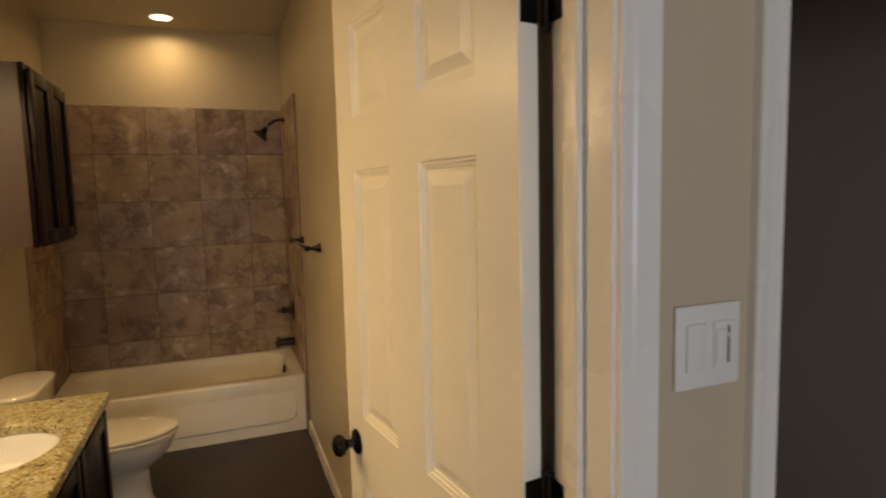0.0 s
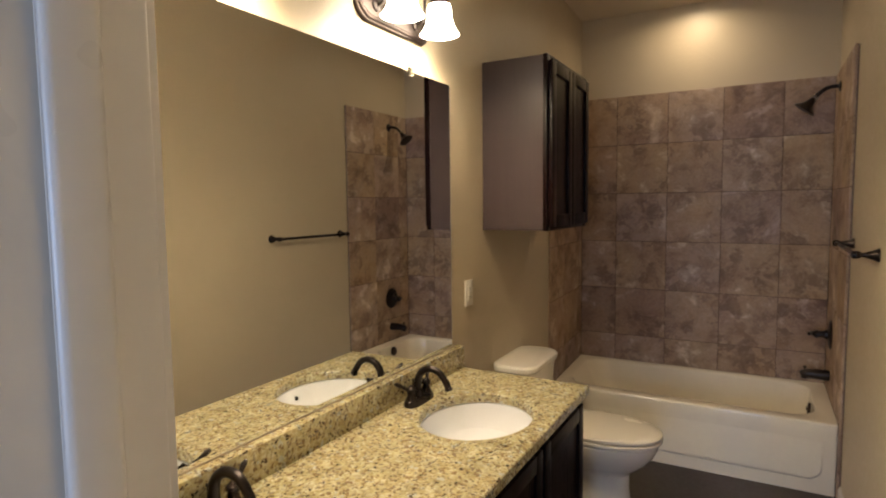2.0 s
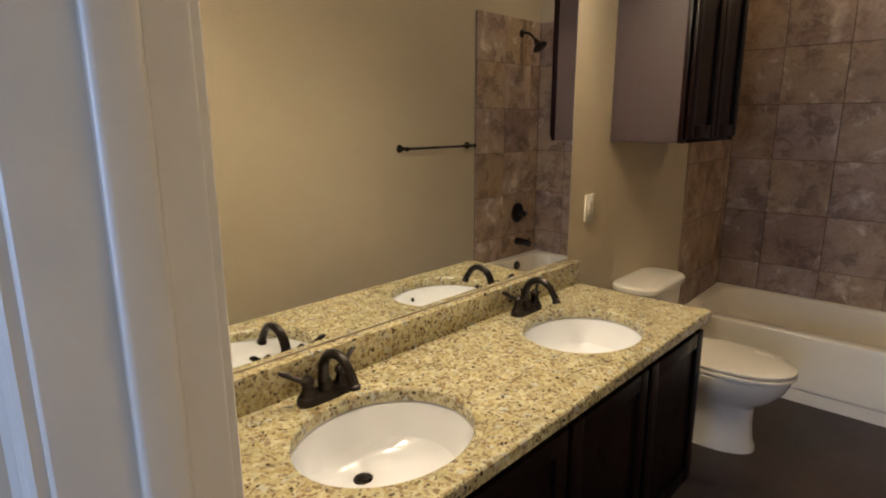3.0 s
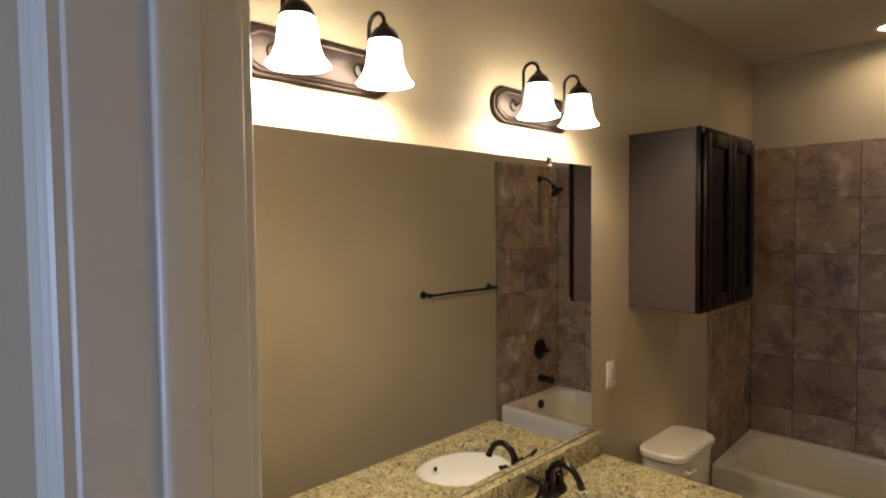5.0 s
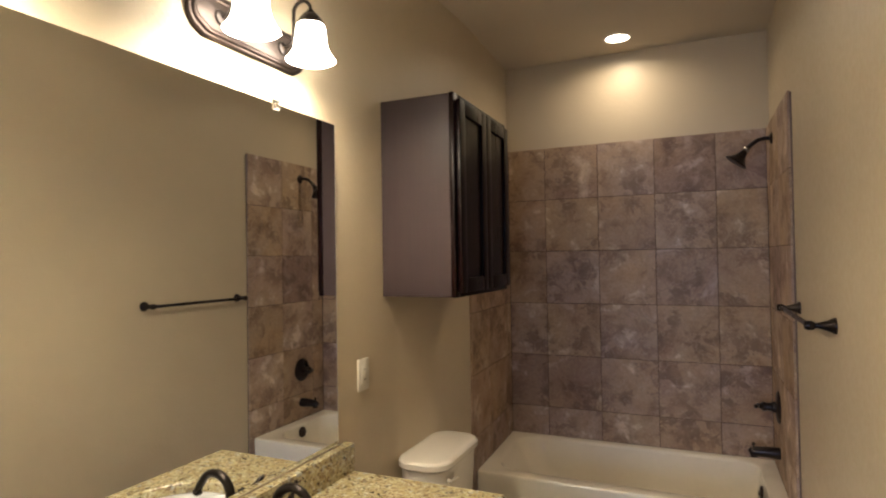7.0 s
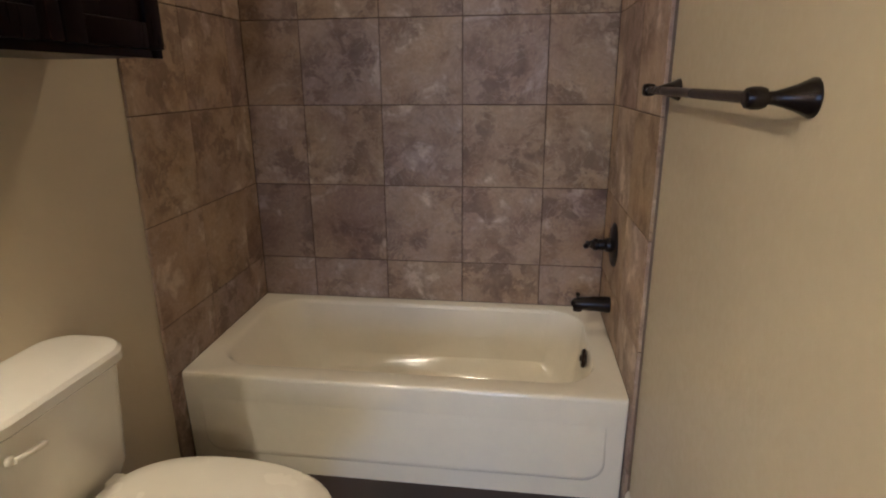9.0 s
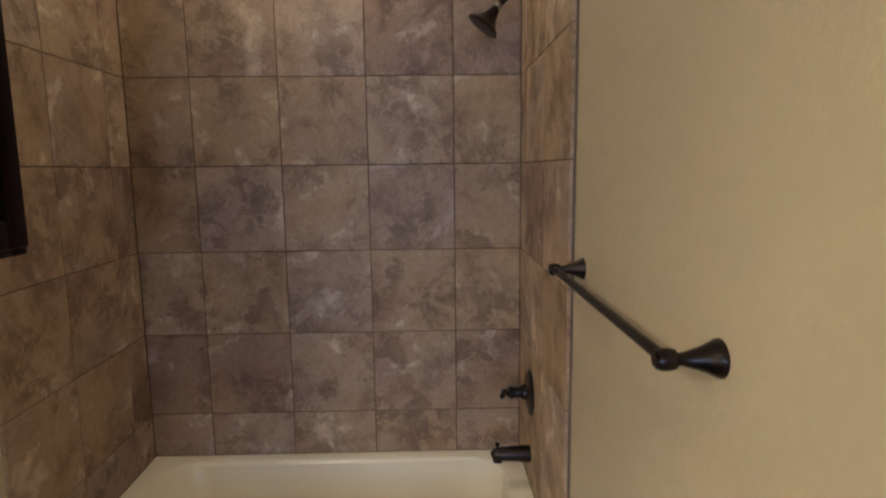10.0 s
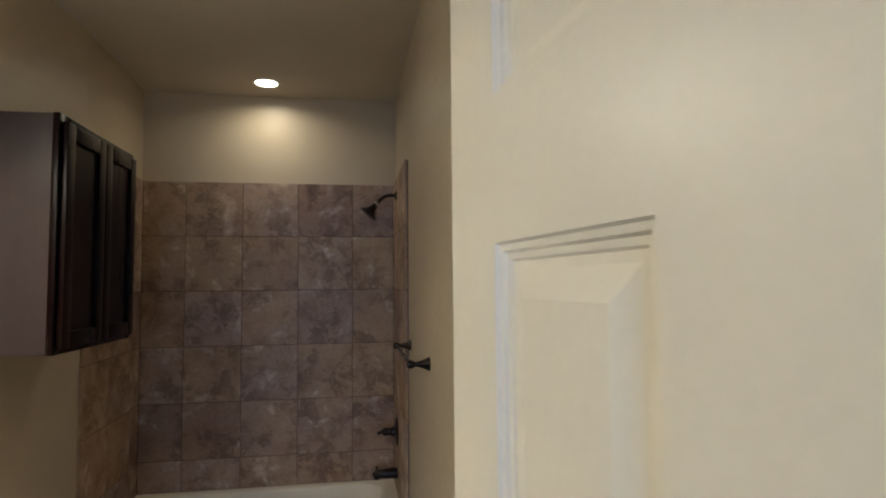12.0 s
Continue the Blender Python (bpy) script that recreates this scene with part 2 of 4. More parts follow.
def mirror_mat():
    m, nt, b = mat("mirror_silver")
    b.inputs["Base Color"].default_value = (0.91, 0.92, 0.90, 1)
    b.inputs["Metallic"].default_value = 1.0
    b.inputs["Roughness"].default_value = 0.008
    return m


MIRROR = mirror_mat()


def glass_mat(name, rough=0.02):
    m, nt, b = mat(name)
    b.inputs["Base Color"].default_value = (0.95, 0.97, 0.95, 1)
    b.inputs["Transmission Weight"].default_value = 1.0
    b.inputs["Roughness"].default_value = rough
    return m


GLASS = glass_mat("clear_plastic", 0.15)
EDGE_GLASS = plain("ground_glass_edge", (0.72, 0.74, 0.70), 0.25, vary=0.1, grain=80)


# ---- mesh tools ----
def box(bm, lo, hi, bevel=0.0, seg=2):
    r = bmesh.ops.create_cube(bm, size=1.0)
    vs = r["verts"]
    for v in vs:
        v.co = Vector([lo[i] + (v.co[i] + 0.5) * (hi[i] - lo[i]) for i in range(3)])
    if bevel:
        es = list({e for v in vs for e in v.link_edges})
        bmesh.ops.bevel(bm, geom=es, offset=bevel, segments=seg, profile=0.5, affect="EDGES")
    return bm


def boxes(*args):
    bm = bmesh.new()
    for a in args:
        box(bm, *a)
    return bm


def loft(loops, cap_start=True, cap_end=True, closed=True, bm=None):
    """Skin over rings of points, all of one length."""
    bm = bm or bmesh.new()
    rings = [[bm.verts.new(p) for p in loop] for loop in loops]
    n = len(rings[0])
    last = n if closed else n - 1
    for a, b in zip(rings, rings[1:]):
        for i in range(last):
            bm.faces.new((a[i], a[(i + 1) % n], b[(i + 1) % n], b[i]))
    if cap_start:
        bm.faces.new(list(reversed(rings[0])))
    if cap_end:
        bm.faces.new(rings[-1])
    bmesh.ops.recalc_face_normals(bm, faces=bm.faces)
    return bm


def lathe(profile, m=Matrix(), n=28, bm=None, cap=True):
    """Turn (radius, height) pairs round the local z axis."""
    loops = [[m @ Vector((r * math.cos(2 * math.pi * k / n), r * math.sin(2 * math.pi * k / n), h)) for k in range(n)] for r, h in profile]
    return loft(loops, cap, cap, bm=bm)


def aim(p, d):
    """A pose at p whose z axis points along d."""
    return Matrix.Translation(p) @ Vector(d).to_track_quat("Z", "Y").to_matrix().to_4x4()


def tube(points, radii, n=14, bm=None):
    """A round tube along points; radii one number or one a point."""
    pts = [Vector(p) for p in points]
    if isinstance(radii, (int, float)):
        radii = [radii] * len(pts)
    tangents = [(pts[min(i + 1, len(pts) - 1)] - pts[max(i - 1, 0)]).normalized() for i in range(len(pts))]
    side = tangents[0].orthogonal().normalized()
    loops = []
    for p, t, r in zip(pts, tangents, radii):
        side = (side - t * side.dot(t)).normalized()
        up = t.cross(side)
        loops.append([p + r * (math.cos(a) * side + math.sin(a) * up) for a in (2 * math.pi * k / n for k in range(n))])
    return loft(loops, bm=bm)


def arc(centre, u, w, r, a0, a1, n):
    """Points on an arc in the plane of u and w, degrees."""
    c, u, w = Vector(centre), Vector(u), Vector(w)
    return [c + r * (math.cos(radians(a0 + (a1 - a0) * k / n)) * u + math.sin(radians(a0 + (a1 - a0) * k / n)) * w) for k in range(n + 1)]


def mesh_of(name, bm, material, smooth=True):
    me = bpy.data.meshes.new(name)
    bm.to_mesh(me)
    bm.free()
    me.materials.append(material)
    if smooth:
        me.polygons.foreach_set("use_smooth", [True] * len(me.polygons))
        me.set_sharp_from_angle(angle=radians(28))
    return me


def part(name, bm, material, parent, label="", smooth=True):
    ob = new(name, mesh_of(name, bm, material, smooth))
    ob.parent = parent
    if label:
        ob["label"] = label
    return ob


def thing(name, label, category, m=Matrix(), group="", kind=""):
    ob = new(name)
    ob.empty_display_size = 0.05
    ob.matrix_world = m
    return tagged(ob, label, category, group, kind)


def solid(name, bm, material, label, category, group="", kind="", smooth=True):
    return tagged(new(name, mesh_of(name, bm, material, smooth)), label, category, group, kind)


def structure(name, bm, material, label, category="wall", smooth=False):
    return solid(name, bm, material, label, category, kind="structure", smooth=smooth)


# ---- bathroom shell ----
structure("floor", boxes(((XL - 0.1, YO, -0.08), (XR + 0.1, YB + 0.1, 0.0))), FLOOR, "dark brown bathroom floor", "floor")
structure("ceiling", boxes(((XL - 0.1, YO, CEIL), (XR + 0.1, YB + 0.1, CEIL + 0.1))), CEILING, "tan painted bathroom ceiling", "ceiling")
structure("wall_vanity", boxes(((XL - 0.1, YF, 0), (XL, YB, CEIL))), WALL, "tan painted wall behind the vanity")
structure("wall_towel", boxes(((XR, YF, 0), (XR + 0.1, YB, CEIL))), WALL, "tan painted wall with the towel bar")
structure("wall_tub", boxes(((XL - 0.1, YB, 0), (XR + 0.1, YB + 0.1, CEIL))), WALL, "tan painted wall above the tub tiling")
# door wall, with the opening through it; the outside skin is the hall's paint
JT = 0.019          # jamb thickness
structure("wall_door", boxes(((XL - 0.1, YO + 0.01, 0), (JL - JT, YF, CEIL)), ((JR + JT, YO + 0.01, 0), (0.78, YF, CEIL)), ((JL - JT, YO + 0.01, HEAD + JT), (JR + JT, YF, CEIL))), WALL, "tan painted wall round the bathroom door")
structure("wall_hall", boxes(((-2.6, YO, 0), (JL - JT, YO + 0.01, CEIL)), ((JR + JT, YO, 0), (CLOSET, YO + 0.01, CEIL)), ((JL - JT, YO, HEAD + JT), (JR + JT, YO + 0.01, CEIL)), ((CLOSET, YO, HEAD), (2.6, YO + 0.01, CEIL))), HALL_WALL, "pale beige bedroom wall beside the bathroom door")

# ---- bedroom behind the camera, closing the place ----
structure("floor_bedroom", boxes(((-2.7, -3.5, -0.08), (2.7, YO, -0.002)), ((0.78, YO, -0.08), (2.7, 1.8, -0.002))), CARPET, "beige bedroom carpet", "floor")
structure("ceiling_bedroom", boxes(((-2.7, -3.5, CEIL), (2.7, YO, CEIL + 0.1)), ((0.78, YO, CEIL), (2.7, 1.8, CEIL + 0.1))), CEILING, "painted bedroom ceiling", "ceiling")
structure("wall_bedroom_west", boxes(((-2.7, -3.5, 0), (-2.6, YO, CEIL))), HALL_WALL, "beige bedroom wall")
# darker than the other bedroom walls, its shade carried by the paint
structure("wall_bedroom_east", boxes(((2.6, -3.5, 0), (2.7, 1.8, CEIL))), SHADED_GREY, "bedroom wall with its shade put in as grey paint")
structure("wall_bedroom_south", boxes(((-2.7, -3.5, 0), (-1.05, -3.4, CEIL)), ((1.05, -3.5, 0), (2.7, -3.4, CEIL)), ((-1.05, -3.5, 0), (1.05, -3.4, 0.7)), ((-1.05, -3.5, 2.3), (1.05, -3.4, CEIL))), HALL_WALL, "beige bedroom wall with a window")
# the closet's dimness is painted onto its walls
structure("wall_closet", boxes(((0.78, 1.7, 0), (2.6, 1.8, CEIL)), ((0.78, YO + 0.01, 0), (CLOSET, 1.7, CEIL))), SHADED_GREY, "closet wall with its dimness put in as dark grey paint")
win = thing("window_1", "white framed bedroom window", "window", kind="structure")
part("window_frame", boxes(((-1.05, -3.48, 0.7), (-1.0, -3.42, 2.3)), ((1.0, -3.48, 0.7), (1.05, -3.42, 2.3)), ((-1.0, -3.48, 0.7), (1.0, -3.42, 0.75)), ((-1.0, -3.48, 2.25), (1.0, -3.42, 2.3)), ((-1.0, -3.47, 1.48), (1.0, -3.43, 1.52))), TRIM, win)

# ---- door frame ----
frame_1 = thing("door_frame", "white painted door frame with moulded casing", "door frame", kind="structure")
STOP0, STOP1 = YO + 0.057, YO + 0.097
bm = bmesh.new()
box(bm, (JL - JT, YO, 0), (JL, YF, HEAD + JT), 0.005, 3)
part("jamb", bm, TRIM, frame_1)
part("jamb", box(bmesh.new(), (JR, YO, 0), (JR + JT, YF, HEAD + JT), 0.005, 3), TRIM, frame_1)
part("head_jamb", box(bmesh.new(), (JL, YO, HEAD), (JR, YF, HEAD + JT), 0.0015), TRIM, frame_1)
part("stop", box(bmesh.new(), (JL, STOP0, 0), (JL + 0.012, STOP1, HEAD), 0.007, 4), TRIM, frame_1)
part("stop", box(bmesh.new(), (JR - 0.012, STOP0, 0), (JR, STOP1, HEAD), 0.007, 4), TRIM, frame_1)
part("stop", box(bmesh.new(), (JL + 0.011, STOP0, HEAD - 0.011), (JR - 0.011, STOP1, HEAD), 0.003), TRIM, frame_1)


def casing_profile(w=0.057):
    """Across the casing from the opening outwards: (distance, thickness)."""
    return [(0, 0), (0, 0.008), (0.004, 0.011), (0.016, 0.011), (0.021, 0.014), (0.040, 0.014), (0.046, 0.0165), (w - 0.002, 0.0165), (w, 0.013), (w, 0)]


def casing(x, out, y, face, top):
    """An upright casing: opening edge at x, running out in the direction out, lying on the wall at y, facing face."""
    prof = [(x + out * d, y + face * t) for d, t in casing_profile()]
    return loft([[Vector((px, py, 0)) for px, py in prof], [Vector((px, py, top)) for px, py in prof]])


part("casing", casing(JL - 0.006, -1, YO, -1, HEAD + 0.06), TRIM, frame_1)
part("casing", casing(JR + 0.006, 1, YO, -1, HEAD + 0.06), TRIM, frame_1)
part("casing", casing(JL - 0.006, -1, YF, 1, HEAD + 0.06), TRIM, frame_1)
hp = casing_profile()
part("head_casing", loft([[Vector((xx, YO - t, HEAD + 0.006 + d)) for d, t in hp] for xx in (JL - 0.006, JR + 0.006)]), TRIM, frame_1)
closet = thing("door_frame", "white painted casing of the neighbouring closet opening", "door frame", kind="structure")
part("casing", casing(CLOSET, -1, YO, -1, HEAD), TRIM, closet)
part("jamb", box(bmesh.new(), (CLOSET, YO, 0), (CLOSET + 0.008, 0.45, HEAD), 0.001), TRIM, closet)

# ---- baseboards ----
def baseboard(a, b, normal, label):
    a, b, nrm = Vector((*a, 0)), Vector((*b, 0)), Vector((*normal, 0))
    prof = [(0.001, 0.0), (0.013, 0.0), (0.013, 0.062), (0.010, 0.072), (0.005, 0.082), (0.001, 0.083)]
    bm_ = loft([[p + nrm * d + Vector((0, 0, h)) for d, h in prof] for p in (a, b)])
    return solid("baseboard", bm_, TRIM, label, "baseboard", kind="structure")


baseboard((XR, YF + 0.02), (XR, TILE_Y - 0.002), (-1, 0), "white baseboard below the towel bar")
baseboard((XL, 2.352), (XL, 2.80), (1, 0), "white baseboard behind the toilet")
baseboard((-2.6, YO), (JL - 0.066, YO), (0, -1), "white bedroom baseboard")
baseboard((JR + 0.066, YO), (CLOSET - 0.058, YO), (0, -1), "white bedroom baseboard")

# ---- door, six panels, standing open against the towel bar wall ----
def panel_relief(bm, x0, x1, z0, z1, y, out):
    """A raised panel in a recess, on the face at y, looking along out (+1 or -1 in y)."""
    steps = [(0.0, 0.0), (0.002, -0.0035), (0.007, -0.004), (0.009, -0.0075), (0.014, -0.008), (0.016, -0.0105), (0.023, -0.0105), (0.046, -0.003), (0.052, -0.003)]
    loops = []
    for inset, d in steps:
        a, b, c, e = x0 + inset, x1 - inset, z0 + inset, z1 - inset
        yy = y + out * d
        loops.append([Vector((a, yy, c)), Vector((b, yy, c)), Vector((b, yy, e)), Vector((a, yy, e))])
    rings = [[bm.verts.new(p) for p in loop] for loop in loops]
    for r0, r1 in zip(rings, rings[1:]):
        for i in range(4):
            bm.faces.new((r0[i], r0[(i + 1) % 4], r1[(i + 1) % 4], r1[i]))
    bm.faces.new(rings[-1])


DW, DT, DH = 0.772, 0.035, 2.058
PX = [(0.112, 0.112 + 0.205), (DW - 0.112 - 0.205, DW - 0.112)]
PZ = [(0.215, 0.80), (0.985, 1.609), (1.735, 1.953)]


def door_slab():
    """Faces in the plane y = 0 and y = DT with the panels let in; x from the hinge to the lock edge, z up."""
    bm = bmesh.new()
    xs = sorted({0, DW, *[v for p in PX for v in p]})
    zs = sorted({0, DH, *[v for p in PZ for v in p]})
    for y, out in ((0.0, -1), (DT, 1)):
        for xa, xb in zip(xs, xs[1:]):
            for za, zb in zip(zs, zs[1:]):
                if (xa, xb) in PX and (za, zb) in PZ:
                    panel_relief(bm, xa, xb, za, zb, y, out)
                else:
                    bm.faces.new([bm.verts.new(p) for p in ((xa, y, za), (xb, y, za), (xb, y, zb), (xa, y, zb))])
    for q in (((0, 0, 0), (0, DT, 0), (0, DT, DH), (0, 0, DH)), ((DW, 0, 0), (DW, DT, 0), (DW, DT, DH), (DW, 0, DH)), ((0, 0, 0), (DW, 0, 0), (DW, DT, 0), (0, DT, 0)), ((0, 0, DH), (DW, 0, DH), (DW, DT, DH), (0, DT, DH))):
        bm.faces.new([bm.verts.new(p) for p in q])
    bmesh.ops.remove_doubles(bm, verts=bm.verts, dist=1e-5)
    bmesh.ops.recalc_face_normals(bm, faces=bm.faces)
    return bm


SWING = 8.3
# local x runs from the hinge along the leaf, local y towards the towel bar wall
door_m = pose(JR - 0.010, YF + 0.008, 0.012) @ pose(0, 0, 0, 0, 0, 90 + SWING) @ Matrix.Scale(-1, 4, (0, 1, 0)) @ Matrix.Translation((0.004, -0.041, 0))
door = thing("door_1", "open white six-panel interior door", "door", kind="structure")
ds = door_slab()
bmesh.ops.transform(ds, matrix=door_m, verts=ds.verts)
bmesh.ops.recalc_face_normals(ds, faces=ds.faces)
part("door_leaf", ds, DOOR_PAINT, door, smooth=False)


def knob(side):
    y0 = 0.0 if side < 0 else DT
    m_ = door_m @ aim((DW - 0.062, y0, 0.905), (0, side, 0))
    return lathe([(0.0, 0), (0.033, 0.0), (0.033, 0.004), (0.026, 0.009), (0.012, 0.012), (0.011, 0.030), (0.018, 0.034), (0.027, 0.042), (0.0285, 0.052), (0.024, 0.062), (0.012, 0.067), (0.0, 0.068)][1:-1], m_)


for s in (-1, 1):
    part("door_knob", knob(s), BRONZE, door, "dark bronze round knob")
part("latch_plate", box(bmesh.new(), (0, 0, 0), (0.001, 0.025, 0.057)), BRONZE, door).matrix_local = door_m @ pose(DW, 0.005, 0.877)
for hz in (0.24, 1.062, 1.832):
    bm = bmesh.new()
    pin = pose(JR - 0.007, YF + 0.0035, hz + 0.012)
    lathe([(0.007, -0.048), (0.007, 0.048)], pin, 14, bm)
    lathe([(0.004, 0.048), (0.0085, 0.050), (0.0085, 0.054), (0.003, 0.058)], pin, 14, bm)
    lathe([(0.003, -0.058), (0.0085, -0.054), (0.0085, -0.050), (0.004, -0.048)], pin, 14, bm)
    hinge = part("hinge", bm, BRONZE, door, "dark bronze butt hinge")
    bm = box(bmesh.new(), (JR - 0.0015, STOP1 + 0.004, hz - 0.034), (JR - 0.0002, YF, hz + 0.058), 0.0)
    part("hinge_leaf", bm, BRONZE, hinge)
    bm = box(bmesh.new(), (-0.0015, 0.004, hz - 0.046), (-0.0002, DT, hz + 0.046), 0.0)
    bmesh.ops.transform(bm, matrix=door_m, verts=bm.verts)
    part("hinge_leaf", bm, BRONZE, hinge)

# ---- light switch outside the door ----
sw = thing("light_switch", "white double rocker light switch on the bedroom wall", "switch", pose(0.705, YO, 1.344))
part("cover_plate", box(bmesh.new(), (-0.057, -0.006, -0.058), (0.057, 0, 0.058), 0.003), PLASTIC, sw)
part("rocker", box(bmesh.new(), (-0.0405, -0.0095, -0.033), (-0.0075, -0.0062, 0.033), 0.0015), PLASTIC, sw)
part("dimmer_frame", boxes(((0.0075, -0.0085, -0.033), (0.0405, -0.0062, 0.033), 0.001)), PLASTIC, sw)
part("dimmer_paddle", box(bmesh.new(), (0.010, -0.0115, -0.026), (0.027, -0.0087, 0.022), 0.0012), PLASTIC, sw)
part("dimmer_slot", box(bmesh.new(), (0.0315, -0.0092, -0.026), (0.0345, -0.0086, 0.026)), DARK_GAP, sw)
part("dimmer_slider", box(bmesh.new(), (0.0300, -0.0120, 0.010), (0.0360, -0.0094, 0.016), 0.0008), PLASTIC, sw)

# ---- vanity ----
VY0, VY1 = 0.466, 2.322
CT_Z0, CT_Z1 = 0.755, 0.789
VX1 = -0.404
van = thing("vanity_cabinet", "dark espresso wooden double vanity base cabinet", "cabinet")
part("body", boxes(((XL + 0.001, VY0, 0.10), (VX1 - 0.020, VY0 + 0.016, CT_Z0 - 0.002)), ((XL + 0.001, VY1 - 0.016, 0.10), (VX1 - 0.020, VY1, CT_Z0 - 0.002)), ((XL + 0.001, VY0 + 0.016, 0.10), (VX1 - 0.020, VY1 - 0.016, 0.116)), ((XL + 0.001, VY0 + 0.016, 0.116), (XL + 0.007, VY1 - 0.016, CT_Z0 - 0.002)), ((XL + 0.001, VY0, 0.0), (VX1 - 0.075, VY1, 0.10))), ESPRESSO, van, smooth=False)
fr = [((VX1 - 0.020, VY0, 0.10), (VX1, VY1, 0.14), 0.001), ((VX1 - 0.020, VY0, CT_Z0 - 0.045), (VX1, VY1, CT_Z0 - 0.002), 0.001)]
n_doors = 4
span = (VY1 - VY0) / n_doors
for k in range(n_doors + 1):
    yy = min(max(VY0 + k * span, VY0 + 0.02), VY1 - 0.02)
    fr.append(((VX1 - 0.020, yy - 0.02, 0.14), (VX1, yy + 0.02, CT_Z0 - 0.045), 0.001))
part("face_frame", boxes(*fr), ESPRESSO, van, smooth=False)


def shaker(parent, x, y0, y1, z0, z1, rail=0.055, t=0.019):
    """A framed door facing +x: a recessed flat panel, with two stiles and two rails round it."""
    d = part("door", box(bmesh.new(), (x, y0 + rail - 0.001, z0 + rail - 0.001), (x + t - 0.010, y1 - rail + 0.001, z1 - rail + 0.001)), ESPRESSO, parent)
    part("stile", box(bmesh.new(), (x, y0, z0), (x + t, y0 + rail, z1), 0.003, 3), ESPRESSO, d)
    part("stile", box(bmesh.new(), (x, y1 - rail, z0), (x + t, y1, z1), 0.003, 3), ESPRESSO, d)
    part("rail", box(bmesh.new(), (x, y0 + rail, z0), (x + t, y1 - rail, z0 + rail), 0.003, 3), ESPRESSO, d)
    part("rail", box(bmesh.new(), (x, y0 + rail, z1 - rail), (x + t, y1 - rail, z1), 0.003, 3), ESPRESSO, d)
    return d


for k in range(n_doors):
    a = VY0 + k * span
    shaker(van, VX1 + 0.0005, a + 0.012, a + span - 0.012, 0.125, CT_Z0 - 0.03)

# countertop with two oval cut-outs
SINKS = [(-0.627, 0.999), (-0.627, 1.869)]
SA, SB = 0.185, 0.218           # half axes along x and y
CX0, CX1, CY0, CY1 = XL + 0.001, -0.374, YF + 0.003, 2.346


def ring_rect(cx, cy, x0, x1, y0, y1, z, n):
    """n points on a rectangle, at the same bearings as the oval."""
    pts = []
    for k in range(n):
        a = 2 * math.pi * k / n
        dx, dy = SA * math.cos(a), SB * math.sin(a)
        s = min(((x1 - cx) / dx) if dx > 1e-9 else ((x0 - cx) / dx if dx < -1e-9 else 1e9), ((y1 - cy) / dy) if dy > 1e-9 else ((y0 - cy) / dy if dy < -1e-9 else 1e9))
        pts.append(Vector((cx + s * dx, cy + s * dy, z)))
    for cxx, cyy in ((x0, y0), (x0, y1), (x1, y0), (x1, y1)):
        k = min(range(n), key=lambda i: (pts[i].x - cxx) ** 2 + (pts[i].y - cyy) ** 2)
        pts[k] = Vector((cxx, cyy, z))
    return pts


def oval(cx, cy, sx, sy, z, n):
    return [Vector((cx + sx * math.cos(2 * math.pi * k / n), cy + sy * math.sin(2 * math.pi * k / n), z)) for k in range(n)]


NS = 64
bm = bmesh.new()
ym = 0.5 * (SINKS[0][1] + SINKS[1][1])
for (cx, cy), (ya, yb) in zip(SINKS, ((CY0, ym), (ym, CY1))):
    b_ = 0.004
    loft([ring_rect(cx, cy, CX0, CX1, ya, yb, CT_Z0, NS), ring_rect(cx, cy, CX0, CX1, ya, yb, CT_Z1 - b_, NS),
          ring_rect(cx, cy, CX0 + b_, CX1 - b_, ya if ya > CY0 + 0.1 else ya + b_, yb if yb < CY1 - 0.1 else yb - b_, CT_Z1, NS),
          oval(cx, cy, SA + 0.004, SB + 0.004, CT_Z1, NS), oval(cx, cy, SA, SB, CT_Z1 - 0.004, NS), oval(cx, cy, SA, SB, CT_Z0, NS)], False, False, bm=bm)
bmesh.ops.remove_doubles(bm, verts=bm.verts, dist=1e-5)
solid("countertop", bm, GRANITE, "polished yellow granite countertop with two oval cut-outs", "countertop")
solid("backsplash", box(bmesh.new(), (XL + 0.001, CY0, CT_Z1 + 0.0005), (XL + 0.040, 2.346, CT_Z1 + 0.0965), 0.003), GRANITE, "polished yellow granite backsplash strip on the countertop", "backsplash")


def sink(cx, cy):
    s = thing("sink", "white oval undermount sink below the granite", "sink", group="vanity sinks")
    prof = [(1.07, 0.0), (1.07, -0.004), (1.02, -0.002), (1.0, -0.006), (0.985, -0.03), (0.95, -0.07), (0.86, -0.11), (0.68, -0.135), (0.42, -0.148), (0.13, -0.155), (0.115, -0.158)]
    z = CT_Z0 - 0.001
    back = 0.088          # the drain sits towards the wall
    part("basin", loft([oval(cx - back * max(0.0, (1 - k) / 0.885), cy, SA * k, SB * k, z + 0.82 * d, 56) for k, d in prof], False, False), SINK_WHITE, s)
    part("drain", lathe([(0.0235, -0.006), (0.0235, 0.0), (0.020, 0.0025), (0.017, 0.001), (0.016, 0.004), (0.005, 0.007)], pose(cx - back, cy, z - 0.1285), 24), BRONZE, s, "dark bronze pop-up drain")
    part("overflow_hole", lathe([(0.009, 0.0), (0.009, 0.002), (0.006, 0.0025)], aim((cx + SA * 0.958 - 0.005, cy, z - 0.042), (-1, 0, 0.35)), 16), DARK_GAP, s)
    return s


for c in SINKS:
    sink(*c)


